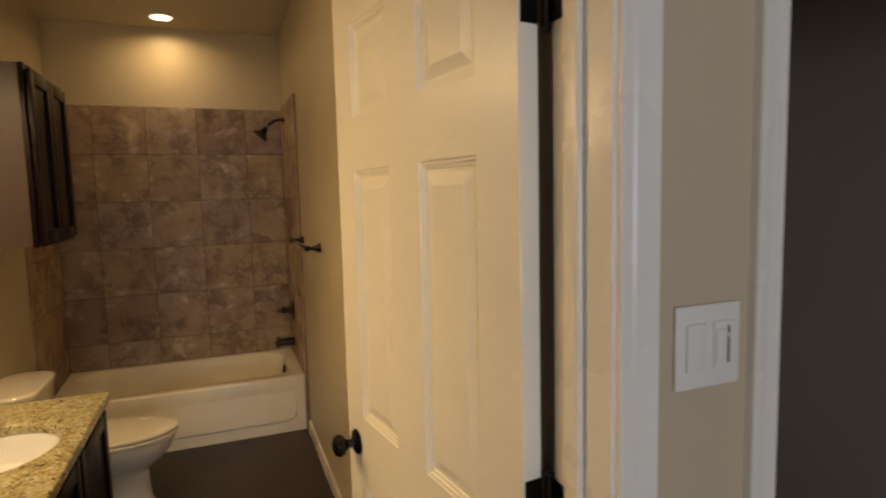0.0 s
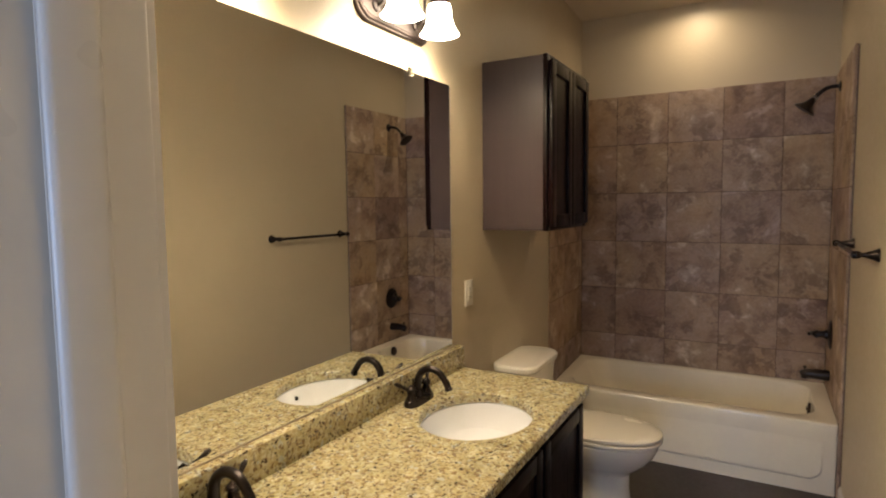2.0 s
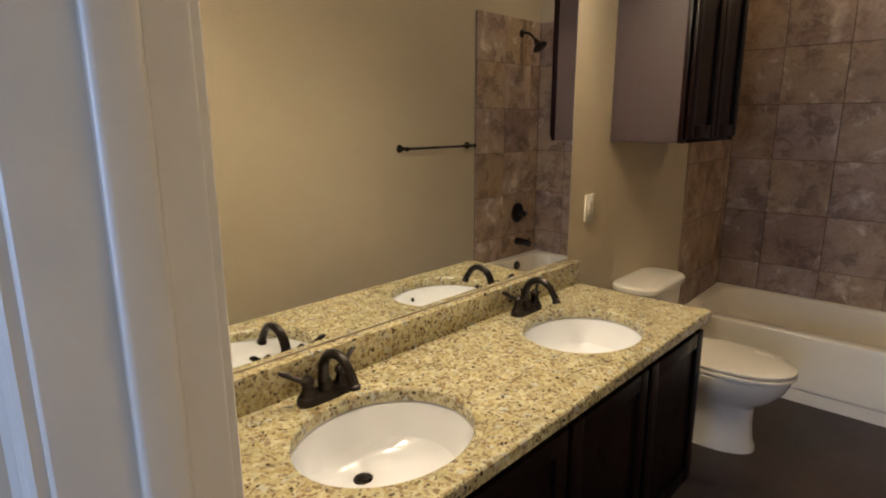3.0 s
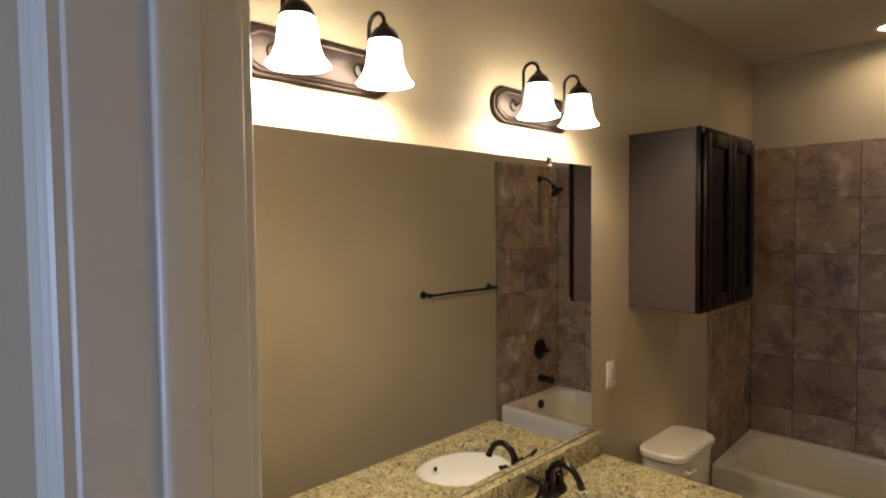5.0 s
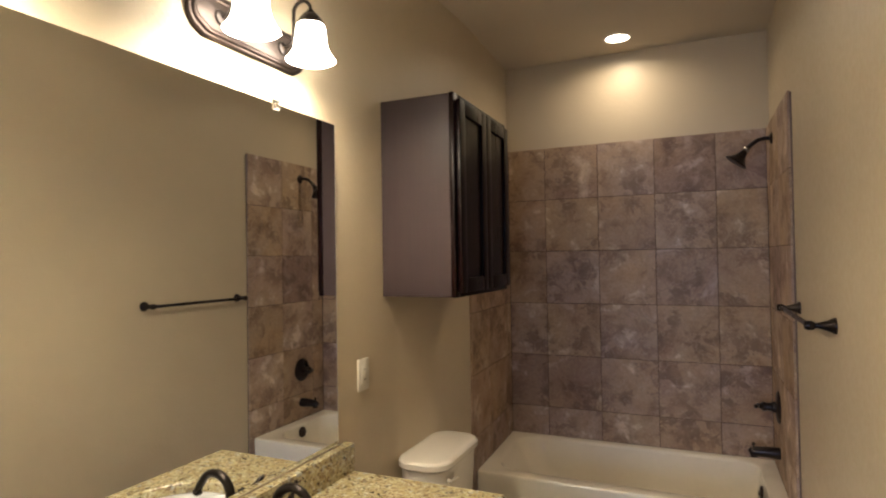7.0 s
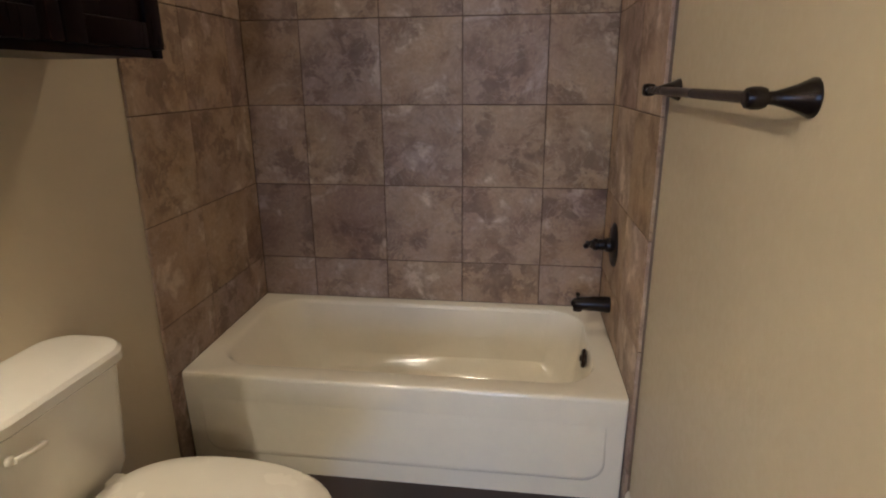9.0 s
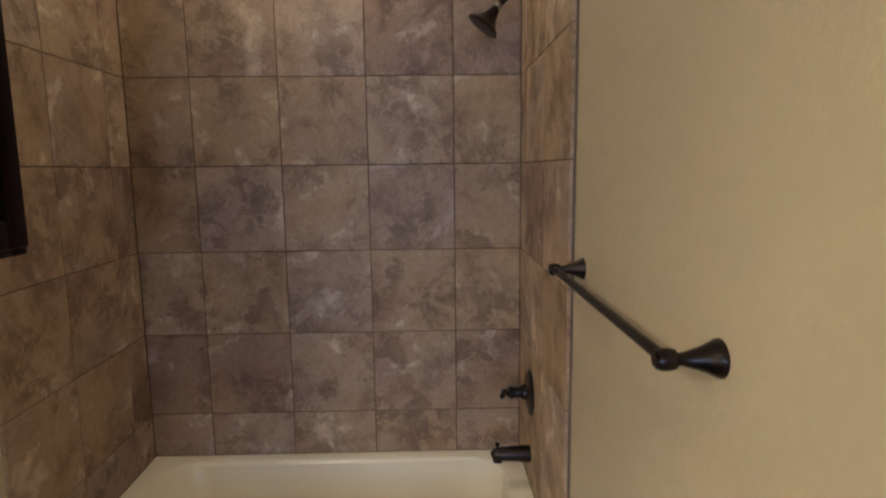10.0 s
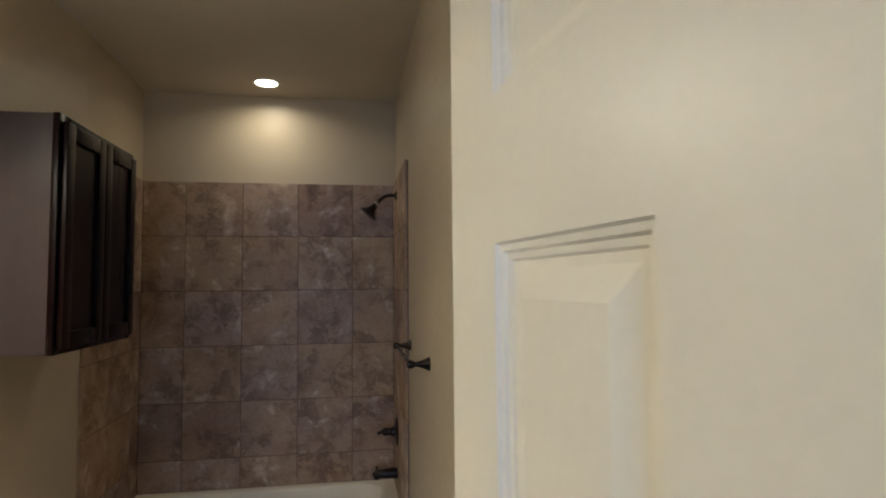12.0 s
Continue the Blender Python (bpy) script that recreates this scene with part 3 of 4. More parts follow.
def faucet(cx, cy):
    f = thing("faucet", "oil-rubbed bronze two-handle centerset faucet", "faucet", pose(cx, cy, CT_Z1), group="vanity faucets")
    base = []
    for h, k in ((0.0, 1.0), (0.010, 1.0), (0.018, 0.93), (0.022, 0.80)):
        ring = []
        for i in range(40):
            a = 2 * math.pi * i / 40
            c_, s_ = math.cos(a), math.sin(a)
            ring.append(Vector((0.028 * k * math.copysign(abs(c_) ** 0.8, c_), (0.052 + 0.028 * k) * math.copysign(abs(s_) ** 0.5, s_), h)))
        base.append(ring)
    part("base", loft(base), BRONZE, f)
    # gooseneck spout
    part("spout_collar", lathe([(0.022, 0.018), (0.020, 0.026), (0.017, 0.036), (0.0155, 0.046)], Matrix(), 24), BRONZE, f)
    pts = [Vector((-0.004, 0, 0.03)), Vector((-0.006, 0, 0.05)), Vector((-0.005, 0, 0.066))]
    pts += arc((0.053, 0, 0.070), (1, 0, 0), (0, 0, 1), 0.057, 174, 28, 14)
    pts += [Vector((0.114, 0, 0.082)), Vector((0.121, 0, 0.068))]
    rad = [0.0165, 0.0152, 0.0142] + [0.0136 - 0.0022 * k / 14 for k in range(15)] + [0.0114, 0.0118]
    part("spout", tube(pts, rad, 18), BRONZE, f)
    part("aerator", lathe([(0.0115, 0.0), (0.0138, 0.002), (0.0138, 0.009), (0.012, 0.011)], aim((0.1210, 0, 0.069), (0.3, 0, -1)), 20), BRONZE, f)
    for sgn in (-1, 1):
        y = sgn * 0.0508
        h = part("handle", lathe([(0.022, 0.018), (0.020, 0.027), (0.0150, 0.036), (0.0140, 0.048), (0.0175, 0.053), (0.0175, 0.062), (0.013, 0.067), (0.007, 0.071), (0.004, 0.075)], pose(0, y, 0), 22), BRONZE, f)
        lever = tube([(0, y, 0.058), (-0.006, y + sgn * 0.016, 0.063), (-0.015, y + sgn * 0.034, 0.074), (-0.022, y + sgn * 0.052, 0.087), (-0.025, y + sgn * 0.062, 0.092)], [0.0082, 0.0066, 0.0060, 0.0078, 0.0046], 12)
        part("lever", lever, BRONZE, h)
    part("lift_rod", tube([(-0.020, 0, 0.018), (-0.024, 0, 0.075), (-0.024, 0, 0.082)], [0.003, 0.003, 0.0055], 10), BRONZE, f)
    return f


faucet(-0.861, 1.004)
faucet(-0.866, 1.885)

# ---- mirror ----
MX = XL + 0.006
mir = thing("mirror", "large frameless wall mirror held by clear clips", "mirror")
part("mirror_glass", box(bmesh.new(), (XL + 0.0005, YF + 0.004, 0.8870), (MX, 2.2965, 1.988)), MIRROR, mir, smooth=False)
part("polished_edge", box(bmesh.new(), (XL + 0.0005, 2.2966, 0.8870), (MX, 2.2995, 1.988), 0.0006, 1), EDGE_GLASS, mir, "pale polished glass edge")
part("bottom_channel", boxes(((MX + 0.0003, YF + 0.004, 0.8858), (MX + 0.0025, 2.2995, 0.8905), 0.0006), ((XL + 0.0005, YF + 0.004, 0.8858), (MX + 0.0030, 2.2995, 0.8869))), DULL_CHANNEL, mir, "thin dull metal bottom channel")
for yy in (0.755, 1.998):
    part("clip", boxes(((MX + 0.0005, yy - 0.012, 1.971), (MX + 0.005, yy + 0.012, 1.997), 0.001), ((XL + 0.001, yy - 0.012, 1.990), (MX + 0.005, yy + 0.012, 2.001), 0.001)), GLASS, mir, "clear plastic mirror clip")

# ---- vanity lights ----
def vanity_light(ys):
    yc = 0.5 * (ys[0] + ys[1])
    v = thing("vanity_light", "bronze two-lamp vanity light with lit frosted bell shades", "wall lamp", pose(XL, yc, 2.158), group="vanity lights")
    half, hh, off = 0.230, 0.062, 0.007

    def outline(k, d):
        """Stadium with stepped ends, shrunk by k, at depth d."""
        pts = []
        a_, b_ = half - k, hh - k
        e = 0.032
        for sgn in (1, -1):
            pts += [Vector((d, off + sgn * (a_ - 0.052), -sgn * b_)), Vector((d, off + sgn * (a_ - 0.040), -sgn * (b_ - 0.006 * (b_ / hh))))]
            for q in range(13):
                t = radians(-68 + 136 * q / 12)
                pts.append(Vector((d, off + sgn * (a_ - e * 1.35 + e * 1.35 * math.cos(t)), sgn * (b_ - 0.010) * math.sin(t) / math.sin(radians(68)) * 0.93)))
            pts += [Vector((d, off + sgn * (a_ - 0.040), sgn * (b_ - 0.006 * (b_ / hh)))), Vector((d, off + sgn * (a_ - 0.052), sgn * b_))]
        return pts
    part("backplate", loft([outline(0, 0.0005), outline(0, 0.007), outline(0.005, 0.012), outline(0.010, 0.0125), outline(0.014, 0.018), outline(0.019, 0.0195), outline(0.023, 0.016)]), RIM_BRONZE, v, "dark bronze stepped oblong plate")
    part("inner_panel", loft([outline(0.0235, 0.0155), outline(0.0240, 0.0172), outline(0.0255, 0.0178)]), PLATE_BRONZE, v, "lighter brushed bronze centre panel")
    for o, y in enumerate(ys):
        dy = y - yc
        x = SHADE_X - XL
        top = SHADE_Z - 2.155 + 0.129       # where the shade meets its cap
        path = [Vector((0.018, dy, 0.0)), Vector((0.035, dy, 0.0)), Vector((0.052, dy, 0.008)), Vector((0.060, dy, 0.028)), Vector((0.061, dy, 0.070)), Vector((0.061, dy, top + 0.030))]
        r_ = 0.5 * (x - 0.061)
        path += arc((0.061 + r_, dy, top + 0.036), (1, 0, 0), (0, 0, 1), r_, 180, 0, 14)
        path.append(Vector((x, dy, top + 0.024)))
        part("arm", tube(path, 0.0055, 12), BRONZE, v)
        part("canopy_cup", lathe([(0.021, 0.0185), (0.019, 0.024), (0.010, 0.028)], Matrix.Translation((0, dy, 0)) @ pose(0, 0, 0, 0, 90, 0), 20), BRONZE, v)
        part("cap", lathe([(0.007, 0.036), (0.011, 0.032), (0.013, 0.025), (0.022, 0.021), (0.0310, 0.010), (0.0345, 0.004), (0.0345, 0.001), (0.0390, -0.004), (0.0405, -0.010), (0.0385, -0.012)], pose(x, dy, top), 26), BRONZE, v)
        pr = [(0.030, 0.0), (0.0385, -0.007), (0.0420, -0.022), (0.0440, -0.046), (0.0475, -0.068), (0.0545, -0.088), (0.0640, -0.103), (0.0715, -0.111)]
        inner = [(r0 - 0.003, h0 - 0.001) for r0, h0 in reversed(pr)]
        part("shade", lathe(pr + inner, pose(x, dy, top - 0.003), 36, cap=False), SHADE_GLASS, v, "lit frosted white glass bell shade")
    sc = part("screw", lathe([(0.006, 0.0), (0.006, 0.003), (0.003, 0.005)], Matrix.Translation((0.0185, 0.0, 0.0)) @ pose(0, 0, 0, 0, 90, 0), 12), CHROME, v)
    return v


vanity_light(SHADES[:2])
vanity_light(SHADES[2:])

# ---- wall cabinet over the toilet ----
CBY0, CBY1, CBZ0, CBZ1 = 2.624, 3.252, 1.374, 2.148
cab = thing("wall_cabinet", "dark espresso two-door wall cabinet above the toilet", "cabinet")
part("body", box(bmesh.new(), (XL + 0.001, CBY0, CBZ0), (-0.660, CBY1, CBZ1), 0.001, 1), ESPRESSO_LIT_SIDE, cab, "smoother side panels with lamp sheen put into their brown-grey colour")
w_ = 0.038
part("face_frame", boxes(((-0.6595, CBY0 - 0.003, CBZ0 - 0.002), (-0.640, CBY0 + w_, CBZ1 + 0.002), 0.001), ((-0.6595, CBY1 - w_, CBZ0 - 0.002), (-0.640, CBY1 + 0.003, CBZ1 + 0.002), 0.001), ((-0.6595, CBY0 + w_, CBZ0 - 0.002), (-0.640, CBY1 - w_, CBZ0 + w_), 0.001), ((-0.6595, CBY0 + w_, CBZ1 - w_), (-0.640, CBY1 - w_, CBZ1 + 0.002), 0.001)), ESPRESSO, cab)
mid = 0.5 * (CBY0 + CBY1)
for a, b in ((CBY0 + 0.016, mid - 0.002), (mid + 0.002, CBY1 - 0.016)):
    shaker(cab, -0.6395, a, b, CBZ0 + 0.016, CBZ1 - 0.022)

# ---- outlet ----
out = thing("outlet", "white outlet with test buttons beside the mirror", "outlet", pose(XL, 2.466, 1.096))
part("cover_plate", box(bmesh.new(), (0.0003, -0.0365, -0.058), (0.0065, 0.0365, 0.058), 0.0012), PLASTIC, out)
part("receptacle", box(bmesh.new(), (0.0065, -0.0165, -0.033), (0.0095, 0.0165, 0.033), 0.0008), PLASTIC, out)
for z0 in (-0.021, 0.015):
    part("slots", boxes(((0.0096, -0.0075, z0), (0.0099, -0.005, z0 + 0.009)), ((0.0096, 0.005, z0), (0.0099, 0.0075, z0 + 0.008))), DARK_GAP, out)
part("button", boxes(((0.009, -0.009, -0.004), (0.0105, 0.009, -0.0005), 0.0004), ((0.009, -0.009, 0.0015), (0.0105, 0.009, 0.005), 0.0004)), SEAT_WHITE, out)

# ---- toilet ----
TCY = 2.893
toi = thing("toilet", "white two-piece toilet with closed lid", "toilet", pose(XL, TCY, 0))


def rrect(x0, x1, y0, y1, z, r, n=8, bulge=0.0):
    """Rounded rectangle; bulge swells the side at x1."""
    pts = []
    for cx, cy, a0 in ((x1 - r, y1 - r, 0), (x0 + r, y1 - r, 90), (x0 + r, y0 + r, 180), (x1 - r, y0 + r, 270)):
        for k in range(n + 1):
            a = radians(a0 + 90 * k / n)
            p = Vector((cx + r * math.cos(a), cy + r * math.sin(a), z))
            if bulge and p.x > 0.5 * (x0 + x1):
                t_ = 1 - ((p.y - 0.5 * (y0 + y1)) / (0.5 * (y1 - y0))) ** 2
                p.x += bulge * max(0.0, t_)
            pts.append(p)
    return pts


part("tank", loft([rrect(0.030, 0.180, -0.180, 0.180, 0.365, 0.05, bulge=0.014), rrect(0.020, 0.194, -0.196, 0.196, 0.42, 0.06, bulge=0.018), rrect(0.014, 0.206, -0.210, 0.210, 0.678, 0.066, bulge=0.020)]), PORCELAIN, toi)
part("tank_lid", loft([rrect(0.010, 0.213, -0.217, 0.217, 0.679, 0.070, bulge=0.022), rrect(0.006, 0.219, -0.224, 0.224, 0.686, 0.074, bulge=0.022), rrect(0.006, 0.219, -0.224, 0.224, 0.706, 0.074, bulge=0.022), rrect(0.012, 0.211, -0.217, 0.217, 0.715, 0.070, bulge=0.022), rrect(0.026, 0.195, -0.202, 0.202, 0.7185, 0.062, bulge=0.020)]), PORCELAIN, toi)
fl = lathe([(0.012, 0.0), (0.012, 0.006), (0.008, 0.010)], aim((0.216, -0.150, 0.632), (1, 0, 0)), 18)
tube([(0.228, -0.150, 0.632), (0.232, -0.120, 0.630), (0.232, -0.085, 0.627), (0.231, -0.078, 0.626)], [0.006, 0.0065, 0.0075, 0.004], 12, fl)
part("flush_lever", fl, SEAT_WHITE, toi, "white flush lever")


def egg(x0, x1, hw, z, n=48, squash=0.86):
    """An egg outline: blunt at x0, rounder at x1."""
    pts = []
    cx = x0 + 0.44 * (x1 - x0)
    for k in range(n):
        a = 2 * math.pi * k / n
        c_, s_ = math.cos(a), math.sin(a)
        lx = (x1 - cx) if c_ > 0 else (cx - x0)
        e_ = 0.90 if c_ > 0 else squash
        pts.append(Vector((cx + lx * math.copysign(abs(c_) ** e_, c_), hw * math.copysign(abs(s_) ** (0.90 if c_ > 0 else 0.8), s_), z)))
    return pts


TIP = 0.785
part("bowl", loft([egg(0.20, TIP - 0.128, 0.116, 0.0), egg(0.20, TIP - 0.130, 0.114, 0.028), egg(0.20, TIP - 0.142, 0.104, 0.055), egg(0.20, TIP - 0.150, 0.099, 0.13), egg(0.19, TIP - 0.150, 0.099, 0.205), egg(0.185, TIP - 0.138, 0.106, 0.222), egg(0.18, TIP - 0.108, 0.126, 0.242), egg(0.17, TIP - 0.070, 0.151, 0.275), egg(0.16, TIP - 0.040, 0.169, 0.313), egg(0.15, TIP - 0.022, 0.180, 0.350), egg(0.14, TIP - 0.018, 0.183, 0.372), egg(0.15, TIP - 0.026, 0.176, 0.379)]), PORCELAIN, toi)
part("bowl_shelf", box(bmesh.new(), (0.02, -0.10, 0.30), (0.26, 0.10, 0.366), 0.02, 3), PORCELAIN, toi)
part("seat", loft([egg(0.245, TIP - 0.014, 0.176, 0.3835), egg(0.235, TIP - 0.003, 0.186, 0.386), egg(0.235, TIP - 0.002, 0.187, 0.396), egg(0.245, TIP - 0.007, 0.182, 0.3990)]), SEAT_WHITE, toi, "bone plastic seat ring")
part("seat_lid", loft([egg(0.245, TIP - 0.012, 0.177, 0.4055), egg(0.228, TIP - 0.005, 0.184, 0.4080), egg(0.226, TIP - 0.004, 0.185, 0.417), egg(0.236, TIP - 0.014, 0.176, 0.4235), egg(0.27, TIP - 0.06, 0.135, 0.4285)]), SEAT_WHITE, toi, "closed bone plastic lid")
part("lid_bumper", loft([egg(0.30, TIP - 0.06, 0.135, 0.3980), egg(0.30, TIP - 0.06, 0.135, 0.4060)]), SEAT_WHITE, toi)
for s in (-1, 1):
    part("seat_hinge", box(bmesh.new(), (0.212, s * 0.075 - 0.022, 0.384), (0.246, s * 0.075 + 0.022, 0.418), 0.008, 3), SEAT_WHITE, toi)
    part("bolt_cap", lathe([(0.016, 0.0), (0.016, 0.010), (0.011, 0.018), (0.004, 0.021)], pose(0.40, s * 0.118, 0.0), 18), PORCELAIN, toi)

# ---- bathtub ----
TX0, TX1, TY0, TY1 = XT + TILE_T + 0.0006, XR - TILE_R - 0.0006, 3.532, YB - TILE_T - 0.0006
tub = thing("bathtub", "white enamelled alcove bathtub with moulded apron", "bathtub")


def around(x0, x1, y0, y1, z, r, n=14):
    return rrect(x0, x1, y0, y1, z, r, n)


IX0, IX1, IY0, IY1 = TX0 + 0.075, TX1 - 0.085, TY0 + 0.095, TY1 - 0.055
loops = [
    around(TX0, TX1, TY0 + 0.018, TY1, 0.0, 0.006),
    around(TX0, TX1, TY0 + 0.006, TY1, RIM - 0.085, 0.006),
    around(TX0, TX1, TY0 + 0.004, TY1, RIM - 0.058, 0.006),
    around(TX0, TX1, TY0 + 0.0040, TY1, RIM - 0.014, 0.006),
    around(TX0, TX1, TY0 + 0.0052, TY1, RIM - 0.0075, 0.006),
    around(TX0, TX1, TY0 + 0.0085, TY1, RIM - 0.0028, 0.006),
    around(TX0, TX1, TY0 + 0.0130, TY1, RIM - 0.0006, 0.006),
    around(TX0, TX1, TY0 + 0.0180, TY1, RIM, 0.006),
    around(IX0 - 0.014, IX1 + 0.014, IY0 - 0.014, IY1 + 0.014, RIM + 0.001, 0.15),
    around(IX0 - 0.004, IX1 + 0.004, IY0 - 0.004, IY1 + 0.004, RIM - 0.004, 0.145),
    around(IX0 + 0.006, IX1 - 0.001, IY0 + 0.003, IY1 - 0.003, RIM - 0.016, 0.14),
    around(IX0 + 0.060, IX1 - 0.010, IY0 + 0.012, IY1 - 0.005, RIM - 0.13, 0.14),
    around(IX0 + 0.120, IX1 - 0.024, IY0 + 0.030, IY1 - 0.014, RIM - 0.24, 0.14),
    around(IX0 + 0.160, IX1 - 0.048, IY0 + 0.058, IY1 - 0.050, RIM - 0.295, 0.125),
    around(IX0 + 0.225, IX1 - 0.090, IY0 + 0.100, IY1 - 0.092, RIM - 0.318, 0.09),
]


def square_up(bm_):
    """Trim the head of the tub to the wall that runs out of square."""
    for v in bm_.verts:
        f = min(1.0, max(0.0, (-0.45 - v.co.x) / 0.45))
        v.co.x += f * f * (3 - 2 * f) * math.tan(radians(SKEW)) * (YB - v.co.y)
    return bm_


part("shell", square_up(loft(loops, False, True)), TUB_WHITE, tub)


def plate(x0, x1, z0, z1, r, y, n=10):
    return [Vector((p.x, y, p.y)) for p in rrect(x0, x1, z0, z1, 0, r, n)]


def apron_y(z, proud):
    """The apron's raised field stands out at the foot and dies into the face below the rim."""
    return TY0 + 0.018 - 0.035 * z - proud * (1.0 - min(1.0, max(0.0, (z - 0.12) / 0.2)) ** 2) + 0.004 * (z / RIM) ** 4


def field(inset, proud):
    return [Vector((p.x, apron_y(p.z, proud), p.z)) for p in plate(TX0 + 0.055 + inset, TX1 - 0.055 - inset, 0.070 + inset, RIM - 0.040 - inset, 0.07 - inset, 0)]


af = bmesh.new()
rings = [field(0.0, -0.001), field(0.005, 0.006), field(0.010, 0.0085)]
for z_ in range(1, 9):
    rings.append([Vector((p.x, apron_y(q, 0.0085), q)) for p in rings[2] for q in (p.z + (0.20 - p.z) * z_ / 9.0,)])
loft(rings, False, True, bm=af)
part("apron_panel", square_up(af), TUB_WHITE, tub)
part("overflow_plate", lathe([(0.036, 0.0), (0.036, 0.006), (0.031, 0.012), (0.012, 0.014), (0.010, 0.018), (0.004, 0.019)], aim((IX1 - 0.010, 3.905, RIM - 0.052), (-1, 0, 0.08)), 28), RIM_BRONZE, tub, "dark bronze overflow plate")
part("drain", lathe([(0.032, 0.0), (0.032, 0.003), (0.022, 0.004), (0.020, 0.008), (0.006, 0.010)], pose(IX1 - 0.22, 3.905, RIM - 0.318), 24), BRONZE, tub)

# ---- shower and tub fittings on the tiling ----
TXF = XR - TILE_R
FY = 4.032
sh = thing("wall_shower", "oil-rubbed bronze shower head on a bent arm", "shower", pose(TXF, FY, 2.118))
part("flange", lathe([(0.030, 0.0), (0.030, 0.004), (0.022, 0.010), (0.010, 0.013)], aim((0, 0, 0), (-1, 0, 0)), 26), BRONZE, sh)
arm_pts = [Vector((0, 0, 0)), Vector((-0.035, 0, 0.002)), Vector((-0.065, 0, -0.004)), Vector((-0.090, 0, -0.020)), Vector((-0.118, 0, -0.046))]
part("arm", tube(arm_pts, 0.0105, 14), BRONZE, sh)
hd = Vector((-0.62, 0, -0.78)).normalized()
hm = aim(Vector((-0.114, 0, -0.042)), hd)
part("swivel_nut", lathe([(0.013, 0.0), (0.016, 0.004), (0.016, 0.016), (0.012, 0.020)], hm, 20), CHROME, sh, "lighter metal swivel nut")
part("head", lathe([(0.012, 0.018), (0.016, 0.026), (0.020, 0.040), (0.028, 0.058), (0.044, 0.076), (0.056, 0.086), (0.058, 0.092), (0.050, 0.094), (0.010, 0.092)], hm, 32), BRONZE, sh)

va = thing("shower_valve", "oil-rubbed bronze round shower valve with lever", "valve", pose(TXF, FY, 0.730))
part("escutcheon", lathe([(0.082, 0.0), (0.082, 0.003), (0.076, 0.008), (0.055, 0.013), (0.034, 0.016)], aim((0, 0, 0), (-1, 0, 0)), 36), BRONZE, va)
part("stem", lathe([(0.028, 0.012), (0.026, 0.030), (0.020, 0.036), (0.019, 0.058), (0.023, 0.062), (0.023, 0.074), (0.016, 0.080), (0.013, 0.088)], aim((0, 0, 0), (-1, 0, 0)), 26), BRONZE, va)
part("lever", tube([(-0.084, 0, 0.0), (-0.096, 0, 0.004), (-0.104, -0.030, 0.008), (-0.110, -0.062, 0.010), (-0.112, -0.070, 0.010)], [0.010, 0.0095, 0.0075, 0.0095, 0.005], 14), BRONZE, va)

sp = thing("tub_spout", "oil-rubbed bronze tub spout with diverter knob", "spout", pose(TXF, FY - 0.005, 0.495))
part("body", tube([(0, 0, 0), (-0.012, 0, 0), (-0.06, 0, 0.001), (-0.105, 0, 0.0), (-0.128, 0, -0.004), (-0.138, 0, -0.010)], [0.030, 0.031, 0.028, 0.0255, 0.0235, 0.017], 22), BRONZE, sp)
part("outlet_lip", lathe([(0.018, 0.0), (0.018, 0.012), (0.015, 0.013)], aim((-0.119, 0, -0.016), (0, 0, -1)), 20), BRONZE, sp)
part("diverter_knob", lathe([(0.004, 0.0), (0.004, 0.012), (0.008, 0.015), (0.008, 0.023), (0.004, 0.026)], pose(-0.120, 0, 0.018), 16), BRONZE, sp)

# ---- towel bar ----
BZ = 1.293
tb = thing("towel_bar", "oil-rubbed bronze towel bar with flared posts", "towel bar", pose(XR, 0, BZ))
BAR_X = -0.070
for yy in (2.752, 3.412):
    po = part("post", lathe([(0.026, 0.0), (0.026, 0.003), (0.0225, 0.010), (0.017, 0.022), (0.0125, 0.036), (0.0090, 0.048), (0.0085, 0.058)], aim((0, yy, 0), (-1, 0, 0)), 28), BRONZE, tb)
    part("collar", lathe([(0.009, -0.015), (0.0130, -0.012), (0.0150, -0.005), (0.0150, 0.005), (0.0130, 0.012), (0.009, 0.015)], aim((BAR_X, yy, 0), (-1, 0, 0)), 24), BRONZE, po)
part("bar", tube([(BAR_X, 2.739, 0), (BAR_X, 3.10, 0), (BAR_X, 3.425, 0)], 0.0088, 18), BRONZE, tb)

# ---- recessed lamp ----
dl = thing("recessed_light", "lit white recessed ceiling light above the tub", "ceiling light", pose(CAN[0], CAN[1], CEIL))
part("trim_ring", lathe([(0.082, -0.0005), (0.082, -0.003), (0.076, -0.006), (0.066, -0.005), (0.064, -0.001)], Matrix(), 40, cap=False), TRIM, dl)
part("lens", lathe([(0.065, -0.0015), (0.050, -0.003), (0.01, -0.004)], Matrix(), 36), LENS, dl, "glowing frosted lens")

# ---- tiling: beds of grout with the tiles on them ----
J = 0.003
bed_t = TILE_T - 0.0025
ROWS_Z = [(TOP - PITCH * (k + 1) + J / 2, TOP - PITCH * k - J / 2) for k in range(5)] + [(RIM + 0.0015, TOP - PITCH * 5 - J / 2)]
ROWS_Z[0] = (ROWS_Z[0][0], TOP)


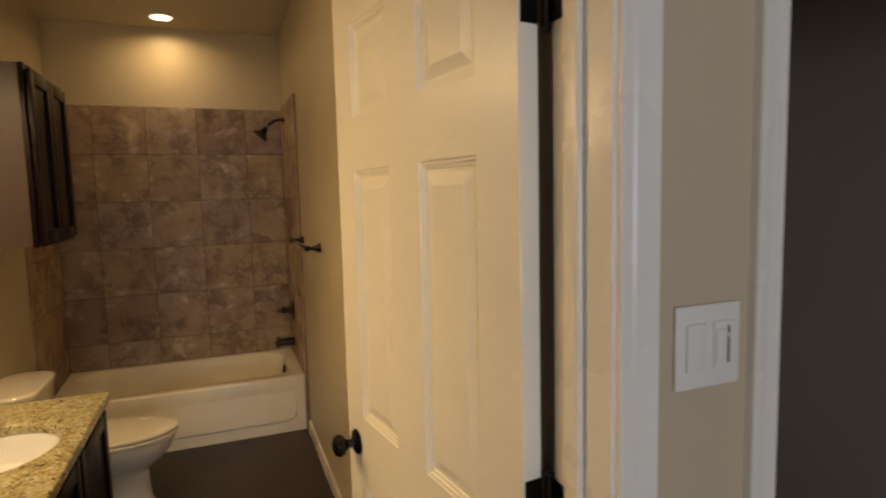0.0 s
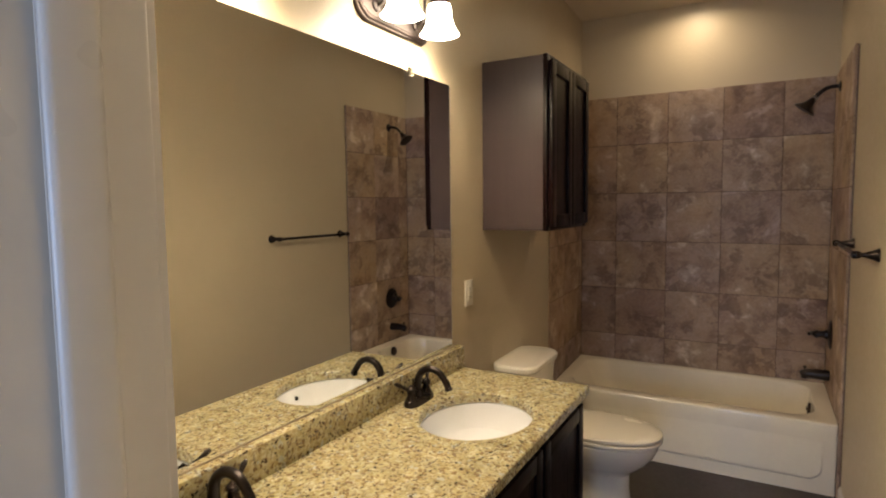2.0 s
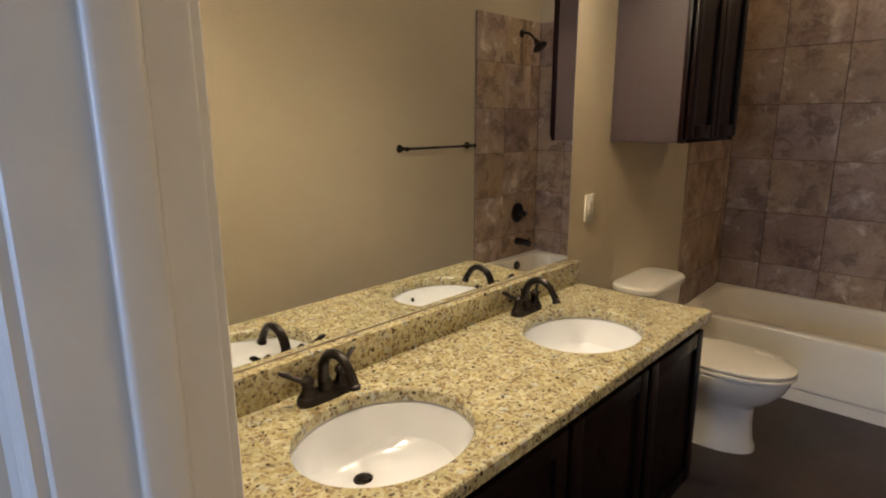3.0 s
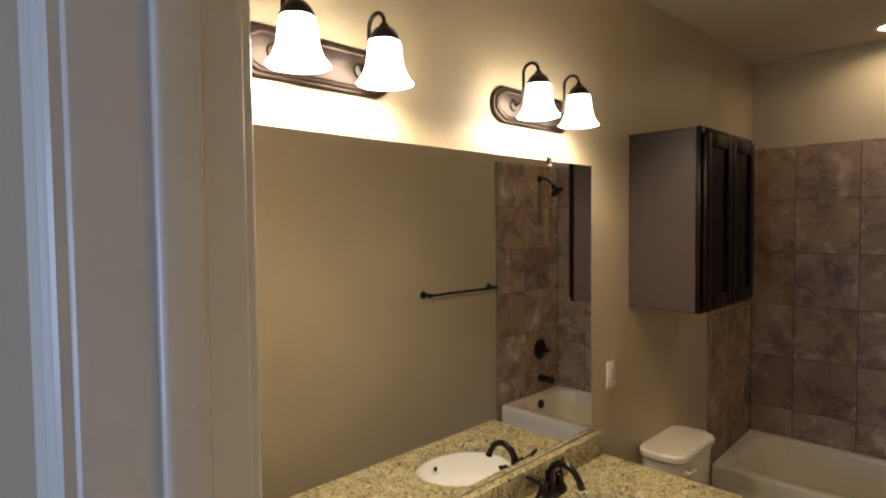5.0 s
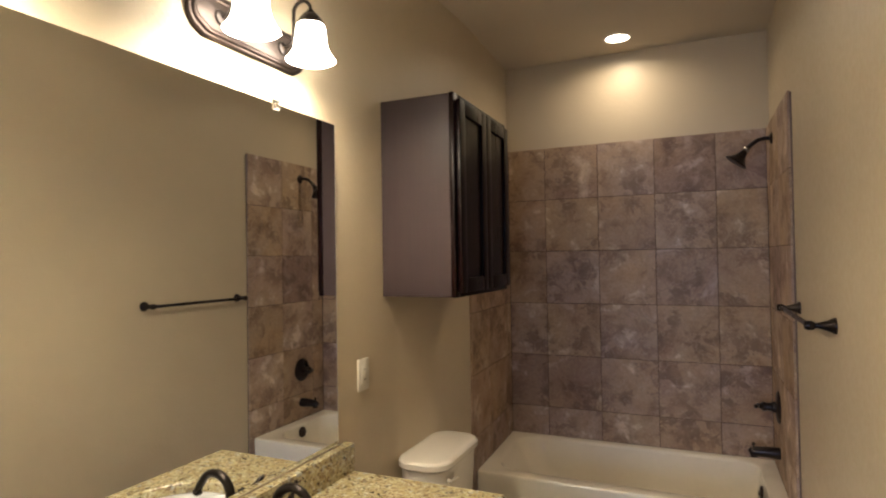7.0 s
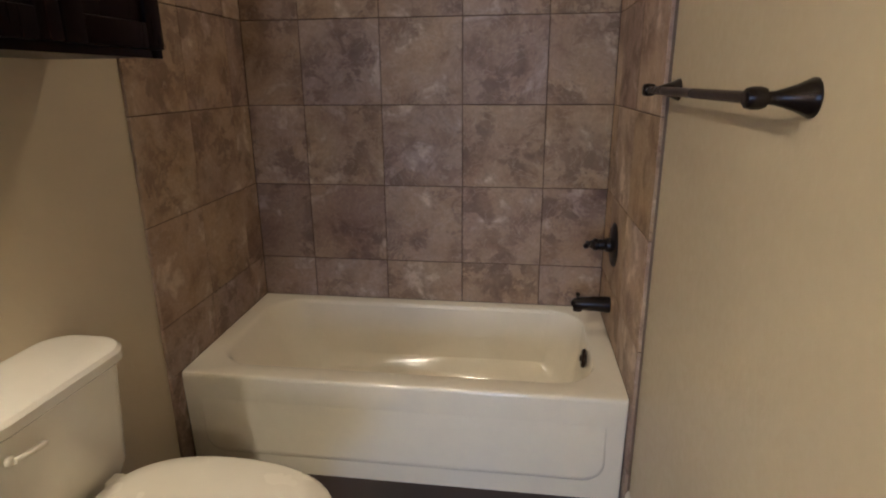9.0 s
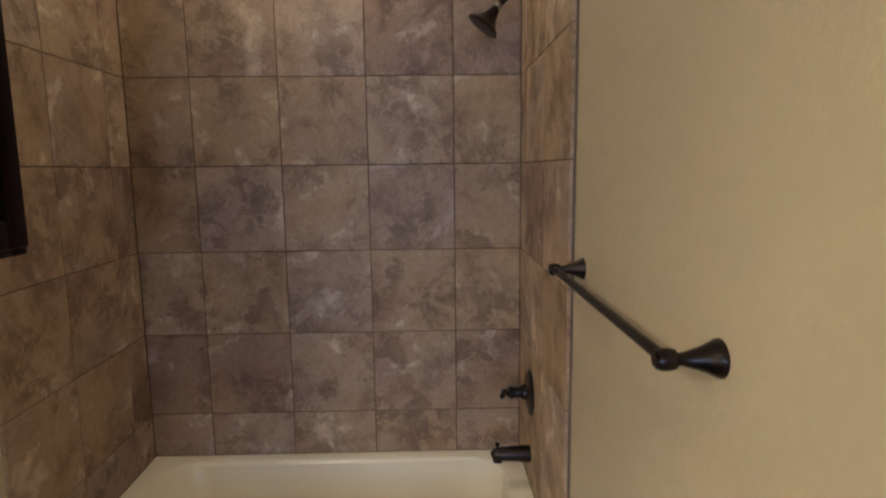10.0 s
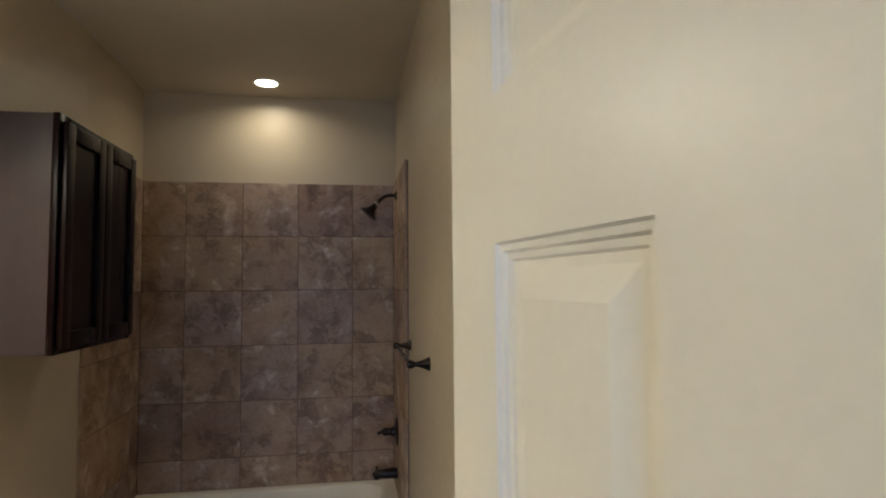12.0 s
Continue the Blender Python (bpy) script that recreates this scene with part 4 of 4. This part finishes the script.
def tile_mesh(w, h, r):
    """A tile, lying in local x and z, face towards -y, with worn rounded edges."""
    e = 0.0022
    bm_ = bmesh.new()
    loft([[Vector((0, 0, 0)), Vector((w, 0, 0)), Vector((w, 0, h)), Vector((0, 0, h))],
          [Vector((0, -TILE_T + e, 0)), Vector((w, -TILE_T + e, 0)), Vector((w, -TILE_T + e, h)), Vector((0, -TILE_T + e, h))],
          [Vector((e * 0.4, -TILE_T + e * 0.3, e * 0.4)), Vector((w - e * 0.4, -TILE_T + e * 0.3, e * 0.4)), Vector((w - e * 0.4, -TILE_T + e * 0.3, h - e * 0.4)), Vector((e * 0.4, -TILE_T + e * 0.3, h - e * 0.4))],
          [Vector((e * 1.3, -TILE_T, e * 1.3)), Vector((w - e * 1.3, -TILE_T, e * 1.3)), Vector((w - e * 1.3, -TILE_T, h - e * 1.3)), Vector((e * 1.3, -TILE_T, h - e * 1.3))]], False, True, bm=bm_)
    return mesh_of("tile", bm_, TILE, smooth=False)


tile_meshes = {}
rng = random.Random(5)


def lay(bed, cols, rows, m):
    """Tiles over cols and rows; m maps the tile's plane onto the wall."""
    for a, b in cols:
        for z0, z1 in rows:
            key = (round(b - a, 4), round(z1 - z0, 4))
            if key not in tile_meshes:
                tile_meshes[key] = tile_mesh(b - a, z1 - z0, rng)
            t = new("tile", tile_meshes[key])
            t.parent = bed
            t.matrix_world = m @ Matrix.Translation((a, rng.uniform(-0.0005, 0.0003), z0)) @ pose(0, 0, 0, rng.uniform(-0.12, 0.12), 0, rng.uniform(-0.12, 0.12))


C0 = -0.703
xs = [XT + TILE_T, C0, C0 + PITCH, C0 + 2 * PITCH, C0 + 3 * PITCH, XR - TILE_R]
cols_b = [(a + J / 2, b - J / 2) for a, b in zip(xs, xs[1:])]
bed_b = structure("wall_tile_back", boxes(((XT, YB - bed_t, RIM - 0.02), (XR, YB - 0.0005, TOP - 0.002))), GROUT, "brown mottled slate-look wall tiles behind the tub")
lay(bed_b, cols_b, ROWS_Z, Matrix.Translation((0, YB, 0)))

def side_cols(front):
    ys_ = [front, front + PITCH, front + 2 * PITCH, YB - TILE_T]
    return [(a_ + (J / 2 if i else 0), b_ - J / 2) for i, (a_, b_) in enumerate(zip(ys_, ys_[1:]))]


cols_s, cols_l = side_cols(TILE_Y), side_cols(TILE_YL)
skew = Matrix.Translation((XT, YB, 0)) @ pose(0, 0, 0, 0, 0, SKEW) @ Matrix.Translation((-XT, -YB, 0))
wedge = [Vector((XL, YB, 0)), Vector((XL, TILE_YL - 0.75, 0)), skew @ Vector((XT, TILE_YL, 0)), Vector((XT, YB, 0))]
structure("wall_furring", loft([wedge, [p + Vector((0, 0, CEIL)) for p in wedge]]), WALL, "tan painted wall packed out towards the tiles")
bm = boxes(((XT + 0.0008, TILE_YL + 0.001, 0.0), (XT + bed_t, YB - 0.0005, TOP - 0.002)))
bmesh.ops.transform(bm, matrix=skew, verts=bm.verts)
bed_l = structure("wall_tile_left", bm, GROUT, "brown mottled slate-look wall tiles at the head of the tub")
ml = skew @ Matrix.Translation((XT, 0, 0)) @ pose(0, 0, 0, 0, 0, 90)
structure("wall_backer", boxes(((XR - TILE_R + TILE_T, TILE_Y + 0.0005, 0.0), (XR, YB, TOP - 0.004))), CAULK, "brown caulked edge of the shower-side backer board")
bed_r = structure("wall_tile_right", boxes(((XR - TILE_R + TILE_T - bed_t, TILE_Y + 0.001, 0.0), (XR - TILE_R + TILE_T - 0.0003, YB - 0.0005, TOP - 0.002))), GROUT, "brown mottled slate-look wall tiles behind the shower fittings")
mr = Matrix.Translation((XR - TILE_R + TILE_T, 0, 0)) @ pose(0, 0, 0, 0, 0, -90)
lay(bed_l, cols_l, ROWS_Z, ml)
lay(bed_r, [(-b, -a) for a, b in cols_s], ROWS_Z, mr)
# narrow leg of tile beside the apron, down to the floor
leg = (TILE_Y, TY0 + 0.012)
lay(bed_l, [(TILE_YL, TY0 + 0.012)], [(0.004, RIM + 0.0005)], ml)
lay(bed_r, [(-leg[1], -leg[0])], [(0.004, RIM + 0.001)], mr)
